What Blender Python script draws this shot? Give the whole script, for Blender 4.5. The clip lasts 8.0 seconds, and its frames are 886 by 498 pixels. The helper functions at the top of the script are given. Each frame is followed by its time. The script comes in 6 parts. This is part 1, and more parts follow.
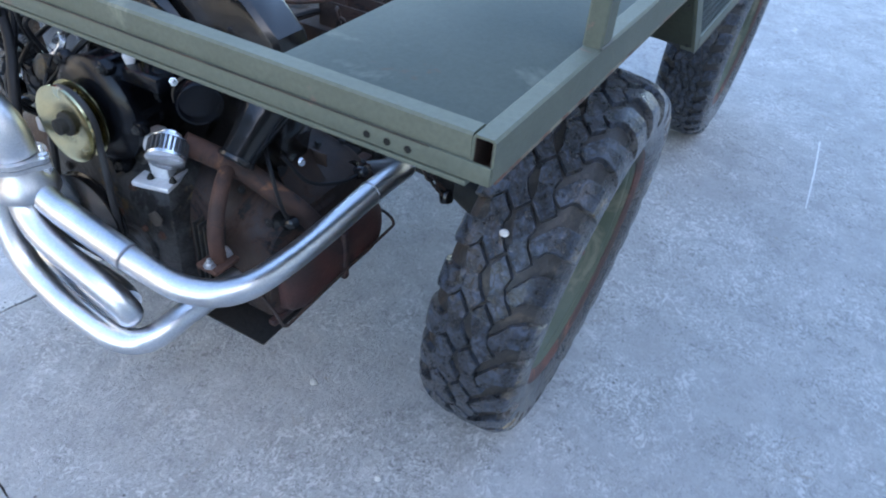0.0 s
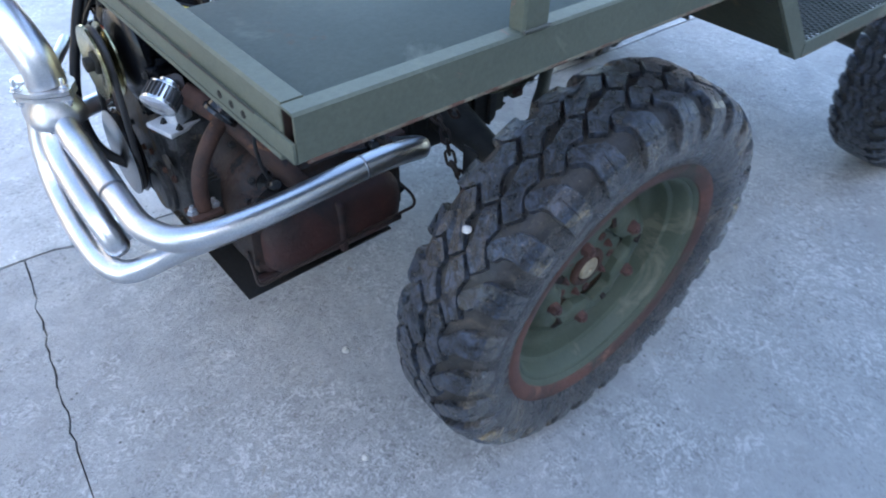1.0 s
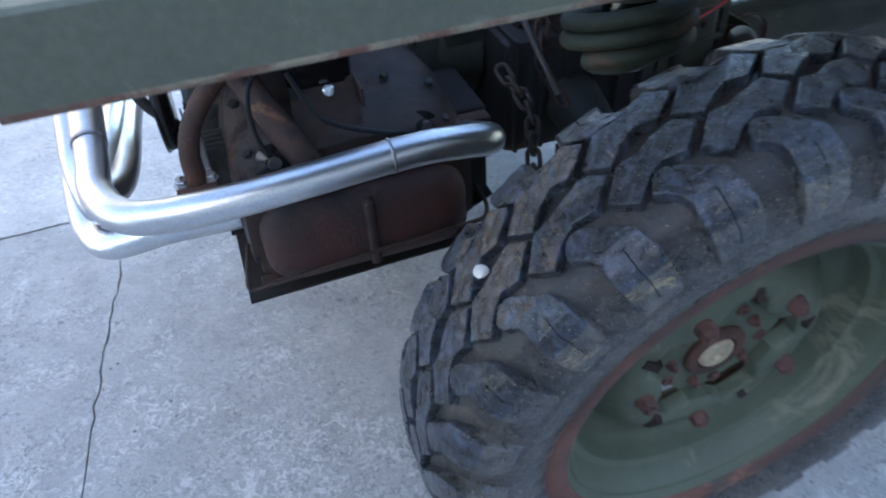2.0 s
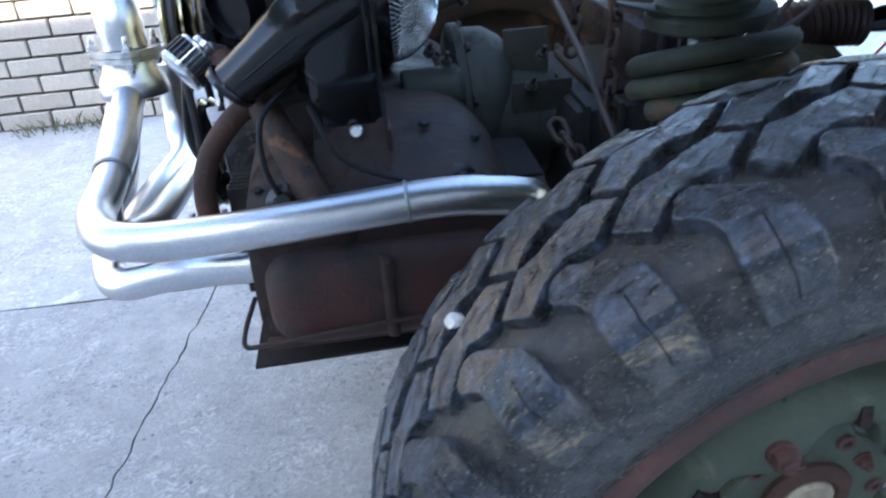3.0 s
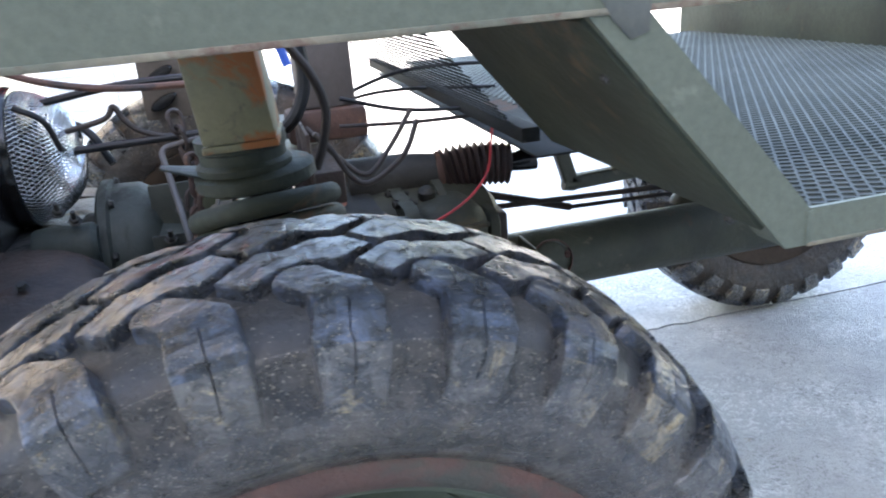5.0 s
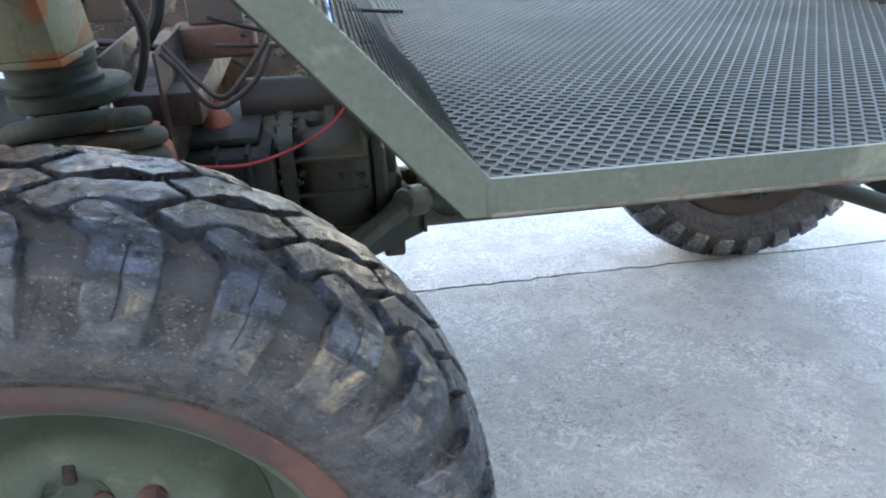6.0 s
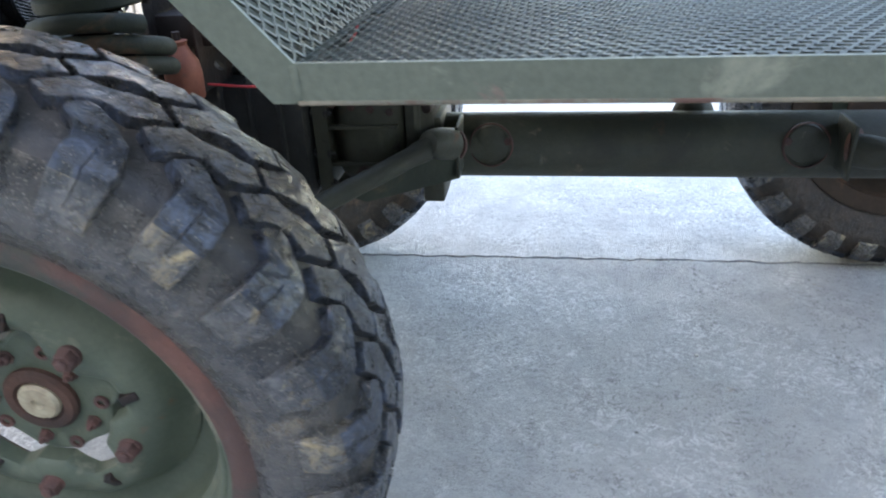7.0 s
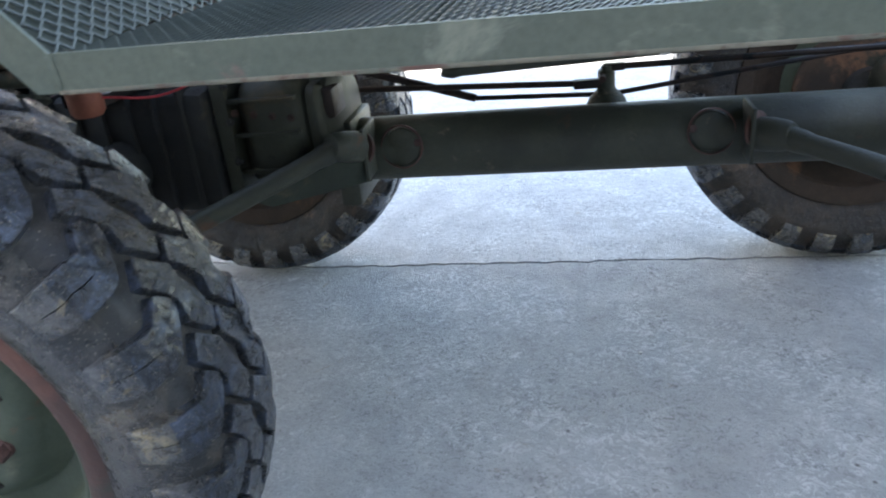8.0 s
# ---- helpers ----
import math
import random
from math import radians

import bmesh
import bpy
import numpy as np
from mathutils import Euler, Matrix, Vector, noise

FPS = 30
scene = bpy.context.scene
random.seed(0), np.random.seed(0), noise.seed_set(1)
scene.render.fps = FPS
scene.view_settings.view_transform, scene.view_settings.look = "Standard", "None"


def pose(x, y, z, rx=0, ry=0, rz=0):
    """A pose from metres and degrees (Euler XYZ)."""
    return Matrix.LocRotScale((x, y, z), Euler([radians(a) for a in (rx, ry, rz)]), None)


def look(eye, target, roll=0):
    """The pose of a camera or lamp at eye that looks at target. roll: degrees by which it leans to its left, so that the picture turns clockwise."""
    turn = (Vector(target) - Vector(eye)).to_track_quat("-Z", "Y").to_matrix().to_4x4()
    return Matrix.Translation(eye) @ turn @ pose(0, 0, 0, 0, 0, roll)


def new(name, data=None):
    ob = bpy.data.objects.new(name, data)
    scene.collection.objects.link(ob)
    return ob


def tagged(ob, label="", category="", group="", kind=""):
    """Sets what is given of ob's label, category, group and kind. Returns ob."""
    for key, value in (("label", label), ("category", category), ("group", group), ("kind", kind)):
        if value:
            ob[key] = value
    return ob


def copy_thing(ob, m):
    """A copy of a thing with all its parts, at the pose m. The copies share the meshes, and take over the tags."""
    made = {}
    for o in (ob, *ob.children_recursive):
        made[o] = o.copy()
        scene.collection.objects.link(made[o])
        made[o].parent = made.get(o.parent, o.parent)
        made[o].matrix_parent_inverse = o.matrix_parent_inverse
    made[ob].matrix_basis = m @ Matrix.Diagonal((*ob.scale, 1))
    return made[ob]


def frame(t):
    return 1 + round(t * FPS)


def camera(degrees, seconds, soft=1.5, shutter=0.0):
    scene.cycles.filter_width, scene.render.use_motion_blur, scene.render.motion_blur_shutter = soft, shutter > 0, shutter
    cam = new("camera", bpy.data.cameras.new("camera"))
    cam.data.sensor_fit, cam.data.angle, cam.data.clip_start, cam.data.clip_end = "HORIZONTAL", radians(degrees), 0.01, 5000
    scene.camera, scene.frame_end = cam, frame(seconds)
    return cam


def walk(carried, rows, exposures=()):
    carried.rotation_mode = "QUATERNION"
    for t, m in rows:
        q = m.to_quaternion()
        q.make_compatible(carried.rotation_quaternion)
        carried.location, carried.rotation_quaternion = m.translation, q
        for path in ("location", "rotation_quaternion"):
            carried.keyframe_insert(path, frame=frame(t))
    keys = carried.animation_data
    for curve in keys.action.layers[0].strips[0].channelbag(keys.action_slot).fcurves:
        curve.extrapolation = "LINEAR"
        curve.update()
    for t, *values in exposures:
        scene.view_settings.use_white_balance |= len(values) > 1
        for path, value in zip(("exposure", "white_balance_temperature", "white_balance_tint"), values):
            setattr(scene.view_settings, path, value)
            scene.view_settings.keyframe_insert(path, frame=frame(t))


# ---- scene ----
# The camera: seconds, eye, a point that it looks at, lean
PATH = [
    (0, (-1.2333, -0.3544, 1.3672), (-0.1811, 0.1826, 0.4429), 5.70),
    (0.5, (-1.0905, -0.4983, 1.3640), (-0.1324, 0.1873, 0.4355), 4.93),
    (1, (-0.9047, -0.6413, 1.3432), (-0.1689, 0.2379, 0.3760), 1.28),
    (1.5, (-0.6718, -0.5866, 1.2856), (-0.0860, 0.3996, 0.3190), 0.26),
    (1.7, (-0.5926, -0.5398, 1.2302), (-0.1139, 0.4603, 0.2200), -0.81),
    (2.8, (-0.3879, -0.4533, 0.9524), (-0.2857, 0.8493, 0.2157), -5.72),
    (3, (-0.3608, -0.4503, 0.9602), (-0.2518, 0.8593, 0.2370), -4.74),
    (3.5, (-0.2729, -0.4580, 1.0096), (-0.1360, 0.9121, 0.4146), -4.19),
    (4, (-0.1779, -0.4817, 1.0158), (0.0550, 0.8952, 0.4682), -3.60),
    (4.5, (-0.0952, -0.5057, 1.0091), (0.2001, 0.8711, 0.4922), -3.04),
    (5, (-0.0100, -0.5244, 0.9697), (0.3267, 0.8435, 0.4543), -4.80),
    (5.2, (0.0289, -0.5369, 0.9711), (0.3689, 0.7973, 0.3758), -3.37),
    (6.3, (0.3415, -0.5757, 0.9828), (0.4084, 0.7335, 0.2538), -3.01),
    (6.5, (0.3842, -0.5693, 0.9820), (0.3376, 0.6995, 0.1833), -4.40),
    (7, (0.5490, -0.5908, 0.9033), (0.3380, 0.7318, 0.2280), -2.93),
    (7.5, (0.6531, -0.5800, 0.8302), (0.3701, 0.7568, 0.2114), -2.83),
    (8, (0.7448, -0.5817, 0.8607), (0.4662, 0.7502, 0.2295), -6.38),
]
cam = camera(61.65, 8.0, soft=1.9, shutter=0.3)
walk(cam, [(t, look(eye, aim, lean)) for t, eye, aim, lean in PATH],
     [(0.0, 2.70, 6150, 10), (1.5, 2.64, 6250, 10), (3.0, 2.84, 6250, 10), (3.5, 2.85, 6400, 11), (4, 3.26, 6800, 12), (4.5, 3.62, 7200, 13), (5, 3.70, 7300, 13), (6.5, 3.60, 7700, 12), (8, 3.14, 7250, 11)])

# ---- sky, sun ----
SUN_EL, SUN_AZ = 32.0, 200.0          # degrees; azimuth from +y, clockwise
world = bpy.data.worlds.new("sky")
world.use_nodes = True
scene.world = world
_n = world.node_tree.nodes
_sky = _n.new("ShaderNodeTexSky")
_sky.sky_type, _sky.sun_disc = "NISHITA", False
_sky.sun_elevation, _sky.sun_rotation = radians(SUN_EL), radians(SUN_AZ)
world.node_tree.links.new(_sky.outputs[0], _n["Background"].inputs[0])
_n["Background"].inputs[1].default_value = 0.15
sun_data = bpy.data.lights.new("sun", "SUN")
sun_data.energy, sun_data.angle, sun_data.color = 4.0, radians(0.5), (1.0, 0.93, 0.82)
sun = new("sun", sun_data)
_d = Vector((math.sin(radians(SUN_AZ)) * math.cos(radians(SUN_EL)), math.cos(radians(SUN_AZ)) * math.cos(radians(SUN_EL)), math.sin(radians(SUN_EL))))
sun.matrix_world = look(_d * 50, (0, 0, 0))


# ---- materials ----
def material(name, base, other=None, scale=8.0, amount=0.5, rough=0.6, rough_var=0.15, metal=0.0, bump=0.3, grain=120.0,
             wear=None, wear_at=0.62, wear_scale=5.0, wear_rough=0.85, third=None, third_at=0.66, third_scale=22.0, spec=0.5, rnd=0.0, bump_size=0.004):
    """Base colour mixed with another at large scale, fine grain, and up to two kinds of worn or dirty patches."""
    m = bpy.data.materials.new(name)
    m.use_nodes = True
    t = m.node_tree
    b = t.nodes["Principled BSDF"]
    L = t.links.new
    co = t.nodes.new("ShaderNodeTexCoord")
    geo = co.outputs["Object"]

    def tex(s, detail=6.0, rg=0.6, dist=0.0):
        n = t.nodes.new("ShaderNodeTexNoise")
        n.inputs["Scale"].default_value, n.inputs["Detail"].default_value = s, detail
        n.inputs["Roughness"].default_value, n.inputs["Distortion"].default_value = rg, dist
        L(geo, n.inputs["Vector"])
        return n.outputs["Fac"]

    def ramp(src, lo, hi):
        n = t.nodes.new("ShaderNodeMapRange")
        n.inputs["From Min"].default_value, n.inputs["From Max"].default_value = lo, hi
        L(src, n.inputs["Value"])
        return n.outputs["Result"]

    def mix(fac, a, c):
        n = t.nodes.new("ShaderNodeMix")
        n.data_type = "RGBA"
        L(fac, n.inputs["Factor"])
        for src, slot in ((a, 6), (c, 7)):
            if isinstance(src, tuple):
                n.inputs[slot].default_value = (*src, 1)
            else:
                L(src, n.inputs[slot])
        return n.outputs[2]

    other = other or tuple(c * 0.7 for c in base)
    big = tex(scale)
    fine = tex(grain, 4.0, 0.7)
    col = mix(ramp(big, 0.5 - 0.4 * (1.01 - amount), 0.5 + 0.4 * (1.01 - amount)), base, other)
    col = mix(ramp(fine, 0.35, 1.1), col, tuple(c * 0.55 for c in base))
    r = t.nodes.new("ShaderNodeMapRange")
    r.inputs["To Min"].default_value, r.inputs["To Max"].default_value = max(rough - rough_var, 0.03), min(rough + rough_var, 1)
    L(big, r.inputs["Value"])
    rough_out = r.outputs["Result"]
    metal_fac = None
    for c, at, sc in ((wear, wear_at, wear_scale), (third, third_at, third_scale)):
        if c:
            f = ramp(tex(sc, 9.0, 0.68, 0.6), at - 0.03, at + 0.05)
            col = mix(f, col, c)
            mr = t.nodes.new("ShaderNodeMix")
            L(f, mr.inputs[0]), L(rough_out, mr.inputs[2])
            mr.inputs[3].default_value = wear_rough
            rough_out = mr.outputs[0]
            if metal:
                mm = t.nodes.new("ShaderNodeMix")
                L(f, mm.inputs[0])
                if metal_fac is None:
                    mm.inputs[2].default_value = metal
                else:
                    L(metal_fac, mm.inputs[2])
                mm.inputs[3].default_value = 0.0
                metal_fac = mm.outputs[0]
    if rnd:
        oi = t.nodes.new("ShaderNodeObjectInfo")
        hs = t.nodes.new("ShaderNodeHueSaturation")
        v = t.nodes.new("ShaderNodeMapRange")
        v.inputs["To Min"].default_value, v.inputs["To Max"].default_value = 1 - rnd, 1 + rnd
        L(oi.outputs["Random"], v.inputs["Value"]), L(v.outputs["Result"], hs.inputs["Value"]), L(col, hs.inputs["Color"])
        col = hs.outputs["Color"]
    L(col, b.inputs["Base Color"]), L(rough_out, b.inputs["Roughness"])
    b.inputs["Metallic"].default_value = metal
    if metal_fac is not None:
        L(metal_fac, b.inputs["Metallic"])
    b.inputs["Specular IOR Level"].default_value = spec
    if bump:
        n = t.nodes.new("ShaderNodeBump")
        n.inputs["Strength"].default_value, n.inputs["Distance"].default_value = bump, bump_size
        ad = t.nodes.new("ShaderNodeMath")
        L(big, ad.inputs[0]), L(fine, ad.inputs[1])
        L(ad.outputs[0], n.inputs["Height"]), L(n.outputs["Normal"], b.inputs["Normal"])
    return m


M_GREEN = material("olive_paint", (0.120, 0.129, 0.096), (0.092, 0.102, 0.077), 4.0, 0.55, 0.55, 0.14, 0, 0.16, 160, (0.185, 0.187, 0.14), 0.64, 7.0, 0.8, (0.20, 0.115, 0.095), 0.665, 11.0, spec=0.22)
M_PANEL = material("olive_sheet", (0.062, 0.074, 0.060), (0.047, 0.060, 0.050), 2.2, 0.6, 0.6, 0.12, 0, 0.10, 140, (0.115, 0.128, 0.105), 0.62, 5.0, 0.8, (0.10, 0.058, 0.04), 0.69, 7.0, spec=0.22)
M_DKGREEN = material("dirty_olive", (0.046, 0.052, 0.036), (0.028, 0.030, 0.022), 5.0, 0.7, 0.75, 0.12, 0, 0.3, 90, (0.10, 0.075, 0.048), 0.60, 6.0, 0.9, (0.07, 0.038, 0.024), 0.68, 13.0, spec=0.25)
M_AXLE = material("axle_olive", (0.060, 0.060, 0.038), (0.036, 0.035, 0.024), 5.0, 0.8, 0.55, 0.15, 0, 0.4, 110, (0.15, 0.125, 0.085), 0.635, 16.0, 0.85, (0.10, 0.052, 0.032), 0.645, 7.0, spec=0.4)
M_RIM = material("rim_paint", (0.098, 0.115, 0.078), (0.070, 0.083, 0.054), 7.0, 0.6, 0.55, 0.14, 0, 0.18, 150, (0.155, 0.15, 0.105), 0.61, 8.0, 0.8, (0.17, 0.08, 0.045), 0.70, 11.0, spec=0.4)
M_RIMRUST = material("rim_rust", (0.150, 0.066, 0.048), (0.080, 0.046, 0.038), 6.0, 0.9, 0.66, 0.12, 0, 0.5, 140, (0.23, 0.115, 0.08), 0.60, 10.0, 0.85, (0.06, 0.057, 0.046), 0.58, 4.5, spec=0.4)
M_LUGRUST = material("rusty_bolt", (0.13, 0.055, 0.04), (0.07, 0.036, 0.03), 40.0, 0.7, 0.7, 0.12, 0, 0.5, 300, (0.2, 0.12, 0.08), 0.66, 50.0)
M_RUST = material("rusty_steel", (0.088, 0.042, 0.028), (0.040, 0.025, 0.020), 9.0, 0.8, 0.78, 0.1, 0, 0.5, 130, (0.20, 0.09, 0.045), 0.62, 14.0, 0.9, (0.03, 0.025, 0.024), 0.6, 8.0, spec=0.35)
M_DARKRUST = material("sooty_steel", (0.041, 0.0235, 0.0165), (0.015, 0.0115, 0.0105), 8.0, 0.8, 0.58, 0.16, 0, 0.5, 110, (0.145, 0.062, 0.028), 0.575, 9.0, 0.85, (0.0105, 0.0098, 0.0102), 0.56, 9.0, spec=0.34)
M_COVER = material("valve_cover_paint", (0.060, 0.024, 0.020), (0.032, 0.018, 0.016), 9.0, 0.8, 0.6, 0.15, 0, 0.4, 140, (0.025, 0.021, 0.02), 0.58, 9.0, 0.9, (0.10, 0.062, 0.048), 0.7, 20.0, spec=0.35)
M_PIPE = material("brushed_pipe", (0.76, 0.765, 0.78), (0.58, 0.585, 0.605), 6.0, 0.8, 0.32, 0.10, 1.0, 0.12, 320, (0.5, 0.47, 0.44), 0.70, 18.0, 0.45)
M_WELD = material("pipe_weld", (0.42, 0.42, 0.44), (0.3, 0.29, 0.3), 30.0, 0.6, 0.42, 0.1, 1.0, 0.4, 300)
M_BLACK = material("black_enamel", (0.0075, 0.0070, 0.0068), (0.013, 0.0115, 0.0105), 7.0, 0.6, 0.18, 0.08, 0, 0.10, 60, (0.045, 0.033, 0.025), 0.64, 6.0, 0.4, spec=0.42)
M_SATIN = material("black_satin_casting", (0.0040, 0.0044, 0.0060), (0.007, 0.0075, 0.009), 9.0, 0.6, 0.22, 0.08, 0, 0.12, 120, (0.014, 0.0135, 0.014), 0.74, 12.0, 0.7, spec=0.22)
M_PLATE = material("black_plate", (0.012, 0.012, 0.012), (0.020, 0.018, 0.017), 8.0, 0.6, 0.8, 0.12, 0, 0.25, 110, (0.04, 0.034, 0.028), 0.66, 10.0, spec=0.3)
M_BLKRUB = material("black_rubber", (0.018, 0.018, 0.019), (0.03, 0.03, 0.03), 20.0, 0.6, 0.55, 0.12, 0, 0.15, 150)
M_CASE = material("grimy_casting", (0.028, 0.026, 0.022), (0.014, 0.0135, 0.012), 8.0, 0.7, 0.65, 0.15, 0, 0.5, 90, (0.07, 0.052, 0.036), 0.62, 9.0, 0.9, (0.02, 0.017, 0.015), 0.6, 5.0, spec=0.35)
M_BELL = material("olive_bellhousing", (0.030, 0.035, 0.029), (0.018, 0.021, 0.017), 7.0, 0.7, 0.6, 0.15, 0, 0.4, 100, (0.075, 0.07, 0.055), 0.66, 9.0, 0.85, (0.015, 0.014, 0.012), 0.58, 7.0, spec=0.22)
M_ALU = material("cast_aluminium", (0.56, 0.56, 0.57), (0.42, 0.42, 0.43), 12.0, 0.6, 0.45, 0.12, 0.9, 0.25, 160, (0.22, 0.2, 0.18), 0.66, 18.0, 0.8)
M_BRIGHTALU = material("bare_aluminium", (0.68, 0.68, 0.69), (0.55, 0.55, 0.56), 12.0, 0.6, 0.5, 0.1, 0.35, 0.2, 160, (0.3, 0.28, 0.26), 0.68, 18.0, 0.8)
M_CHROME = material("chrome", (0.80, 0.81, 0.83), (0.70, 0.71, 0.73), 20.0, 0.4, 0.24, 0.05, 0.9, 0.02, 200)
M_GOLD = material("zinc_gold", (0.66, 0.57, 0.31), (0.46, 0.46, 0.30), 14.0, 0.7, 0.18, 0.06, 1.0, 0.05, 220, (0.36, 0.38, 0.29), 0.64, 20.0, 0.5)
M_ORANGE = material("rust_primer", (0.33, 0.10, 0.055), (0.24, 0.075, 0.045), 14.0, 0.6, 0.65, 0.12, 0, 0.25, 140, (0.1, 0.06, 0.05), 0.64, 16.0)
M_BOX = material("rusted_olive_box", (0.185, 0.165, 0.090), (0.135, 0.130, 0.075), 9.0, 0.5, 0.6, 0.15, 0, 0.35, 140, (0.27, 0.095, 0.03), 0.53, 11.0, 0.9, (0.11, 0.10, 0.07), 0.63, 30.0)
M_SPRING = material("spring_olive", (0.048, 0.053, 0.037), (0.027, 0.030, 0.022), 11.0, 0.7, 0.68, 0.12, 0, 0.4, 110, (0.11, 0.07, 0.045), 0.60, 12.0, 0.9, spec=0.3)
M_REDWIRE = material("red_wire", (0.5, 0.03, 0.035), None, 30.0, 0.3, 0.4, 0.1, 0, 0.0)
M_BLUEWIRE = material("blue_plastic", (0.03, 0.10, 0.42), None, 30.0, 0.3, 0.4, 0.1, 0, 0.0)
M_ORWIRE = material("orange_plastic", (0.65, 0.13, 0.03), None, 30.0, 0.3, 0.4, 0.1, 0, 0.0)
M_YELLOW = material("yellow_plastic", (0.6, 0.45, 0.04), None, 30.0, 0.3, 0.4, 0.1, 0, 0.0)
M_BROWNHOSE = material("brown_hose", (0.042, 0.030, 0.024), (0.026, 0.021, 0.019), 25.0, 0.6, 0.65, 0.12, 0, 0.2, 160, spec=0.3)
M_BOOT = material("boot_rubber", (0.028, 0.018, 0.015), (0.05, 0.026, 0.02), 20.0, 0.7, 0.6, 0.12, 0, 0.25, 160, (0.11, 0.05, 0.03), 0.66, 22.0)
M_REDCAN = material("red_plastic", (0.52, 0.045, 0.035), (0.44, 0.04, 0.035), 4.0, 0.5, 0.35, 0.1, 0, 0.05, 120)
M_BEIGE = material("beige_board", (0.085, 0.070, 0.056), (0.065, 0.054, 0.044), 6.0, 0.5, 0.75, 0.1, 0, 0.15, 140, spec=0.3)
M_GREYBOX = material("grey_sheet", (0.085, 0.070, 0.062), (0.065, 0.055, 0.05), 5.0, 0.5, 0.6, 0.1, 0, 0.12, 120, (0.17, 0.14, 0.12), 0.68, 9.0)
M_WHITEROCK = material("white_pebble", (0.66, 0.64, 0.6), (0.5, 0.48, 0.45), 60.0, 0.6, 0.8, 0.1, 0, 0.4, 300)
M_SNAP = material("mesh_wire", (0.074, 0.082, 0.070), (0.055, 0.062, 0.054), 8.0, 0.5, 0.55, 0.12, 0.0, 0.1, 200, (0.12, 0.12, 0.108), 0.66, 20.0, spec=0.3)
M_CABLE = material("cable_jacket", (0.014, 0.014, 0.015), None, 30.0, 0.3, 0.5, 0.1, 0, 0.05, spec=0.22)


def rubber(name, dark, pale, mud, mud_at, mud_scale, rough, speck_at, relief, dust, coat):
    """Weathered rubber: chipped grain, pale specks and dried mud."""
    m = bpy.data.materials.new(name)
    m.use_nodes = True
    t = m.node_tree
    b = t.nodes["Principled BSDF"]
    L = t.links.new
    co = t.nodes.new("ShaderNodeTexCoord").outputs["Object"]

    def tex(s, d=6.0, r=0.65, dist=0.0):
        n = t.nodes.new("ShaderNodeTexNoise")
        n.inputs["Scale"].default_value, n.inputs["Detail"].default_value = s, d
        n.inputs["Roughness"].default_value, n.inputs["Distortion"].default_value = r, dist
        L(co, n.inputs["Vector"])
        return n.outputs["Fac"]

    def ramp(src, lo, hi, a=0.0, c=1.0):
        n = t.nodes.new("ShaderNodeMapRange")
        for k, v in zip(("From Min", "From Max", "To Min", "To Max"), (lo, hi, a, c)):
            n.inputs[k].default_value = v
        L(src, n.inputs["Value"])
        return n.outputs["Result"]

    def mix(f, a, c):
        n = t.nodes.new("ShaderNodeMix")
        n.data_type = "RGBA"
        L(f, n.inputs["Factor"])
        for src, slot in ((a, 6), (c, 7)):
            if isinstance(src, tuple):
                n.inputs[slot].default_value = (*src, 1)
            else:
                L(src, n.inputs[slot])
        return n.outputs[2]

    chips, fine, lumps = tex(55.0, 8, 0.72, 0.5), tex(240.0, 4, 0.7), tex(14.0, 5)
    col = mix(ramp(chips, 0.47, 0.63), dark, pale)
    col = mix(ramp(tex(22.0, 6, 0.7, 0.6), 0.42, 0.60, 0.0, 0.55), col, tuple(0.7 * p for p in dark))
    col = mix(ramp(lumps, 0.45, 0.7, 0.0, dust), col, tuple(0.5 * (p + q) for p, q in zip(pale, mud)))
    col = mix(ramp(tex(mud_scale, 9, 0.74, 0.8), mud_at, mud_at + 0.11), col, mud)
    col = mix(ramp(tex(420.0, 2, 0.5), speck_at, speck_at + 0.04), col, (0.22, 0.19, 0.15))
    L(col, b.inputs["Base Color"])
    L(ramp(chips, 0.35, 0.7, rough - 0.12, rough + 0.2), b.inputs["Roughness"])
    b.inputs["Specular IOR Level"].default_value = 0.5
    b.inputs["Coat Weight"].default_value, b.inputs["Coat Roughness"].default_value = coat, 0.24
    h = t.nodes.new("ShaderNodeMath")
    h.operation = "MULTIPLY_ADD"
    L(chips, h.inputs[0])
    h.inputs[1].default_value = 2.6
    h2 = t.nodes.new("ShaderNodeMath")
    h2.operation = "MULTIPLY_ADD"
    L(lumps, h2.inputs[0])
    h2.inputs[1].default_value = 6.0
    L(fine, h2.inputs[2]), L(h2.outputs[0], h.inputs[2])
    n = t.nodes.new("ShaderNodeBump")
    n.inputs["Strength"].default_value, n.inputs["Distance"].default_value = relief, 0.006
    L(h.outputs[0], n.inputs["Height"]), L(n.outputs["Normal"], b.inputs["Normal"])
    return m


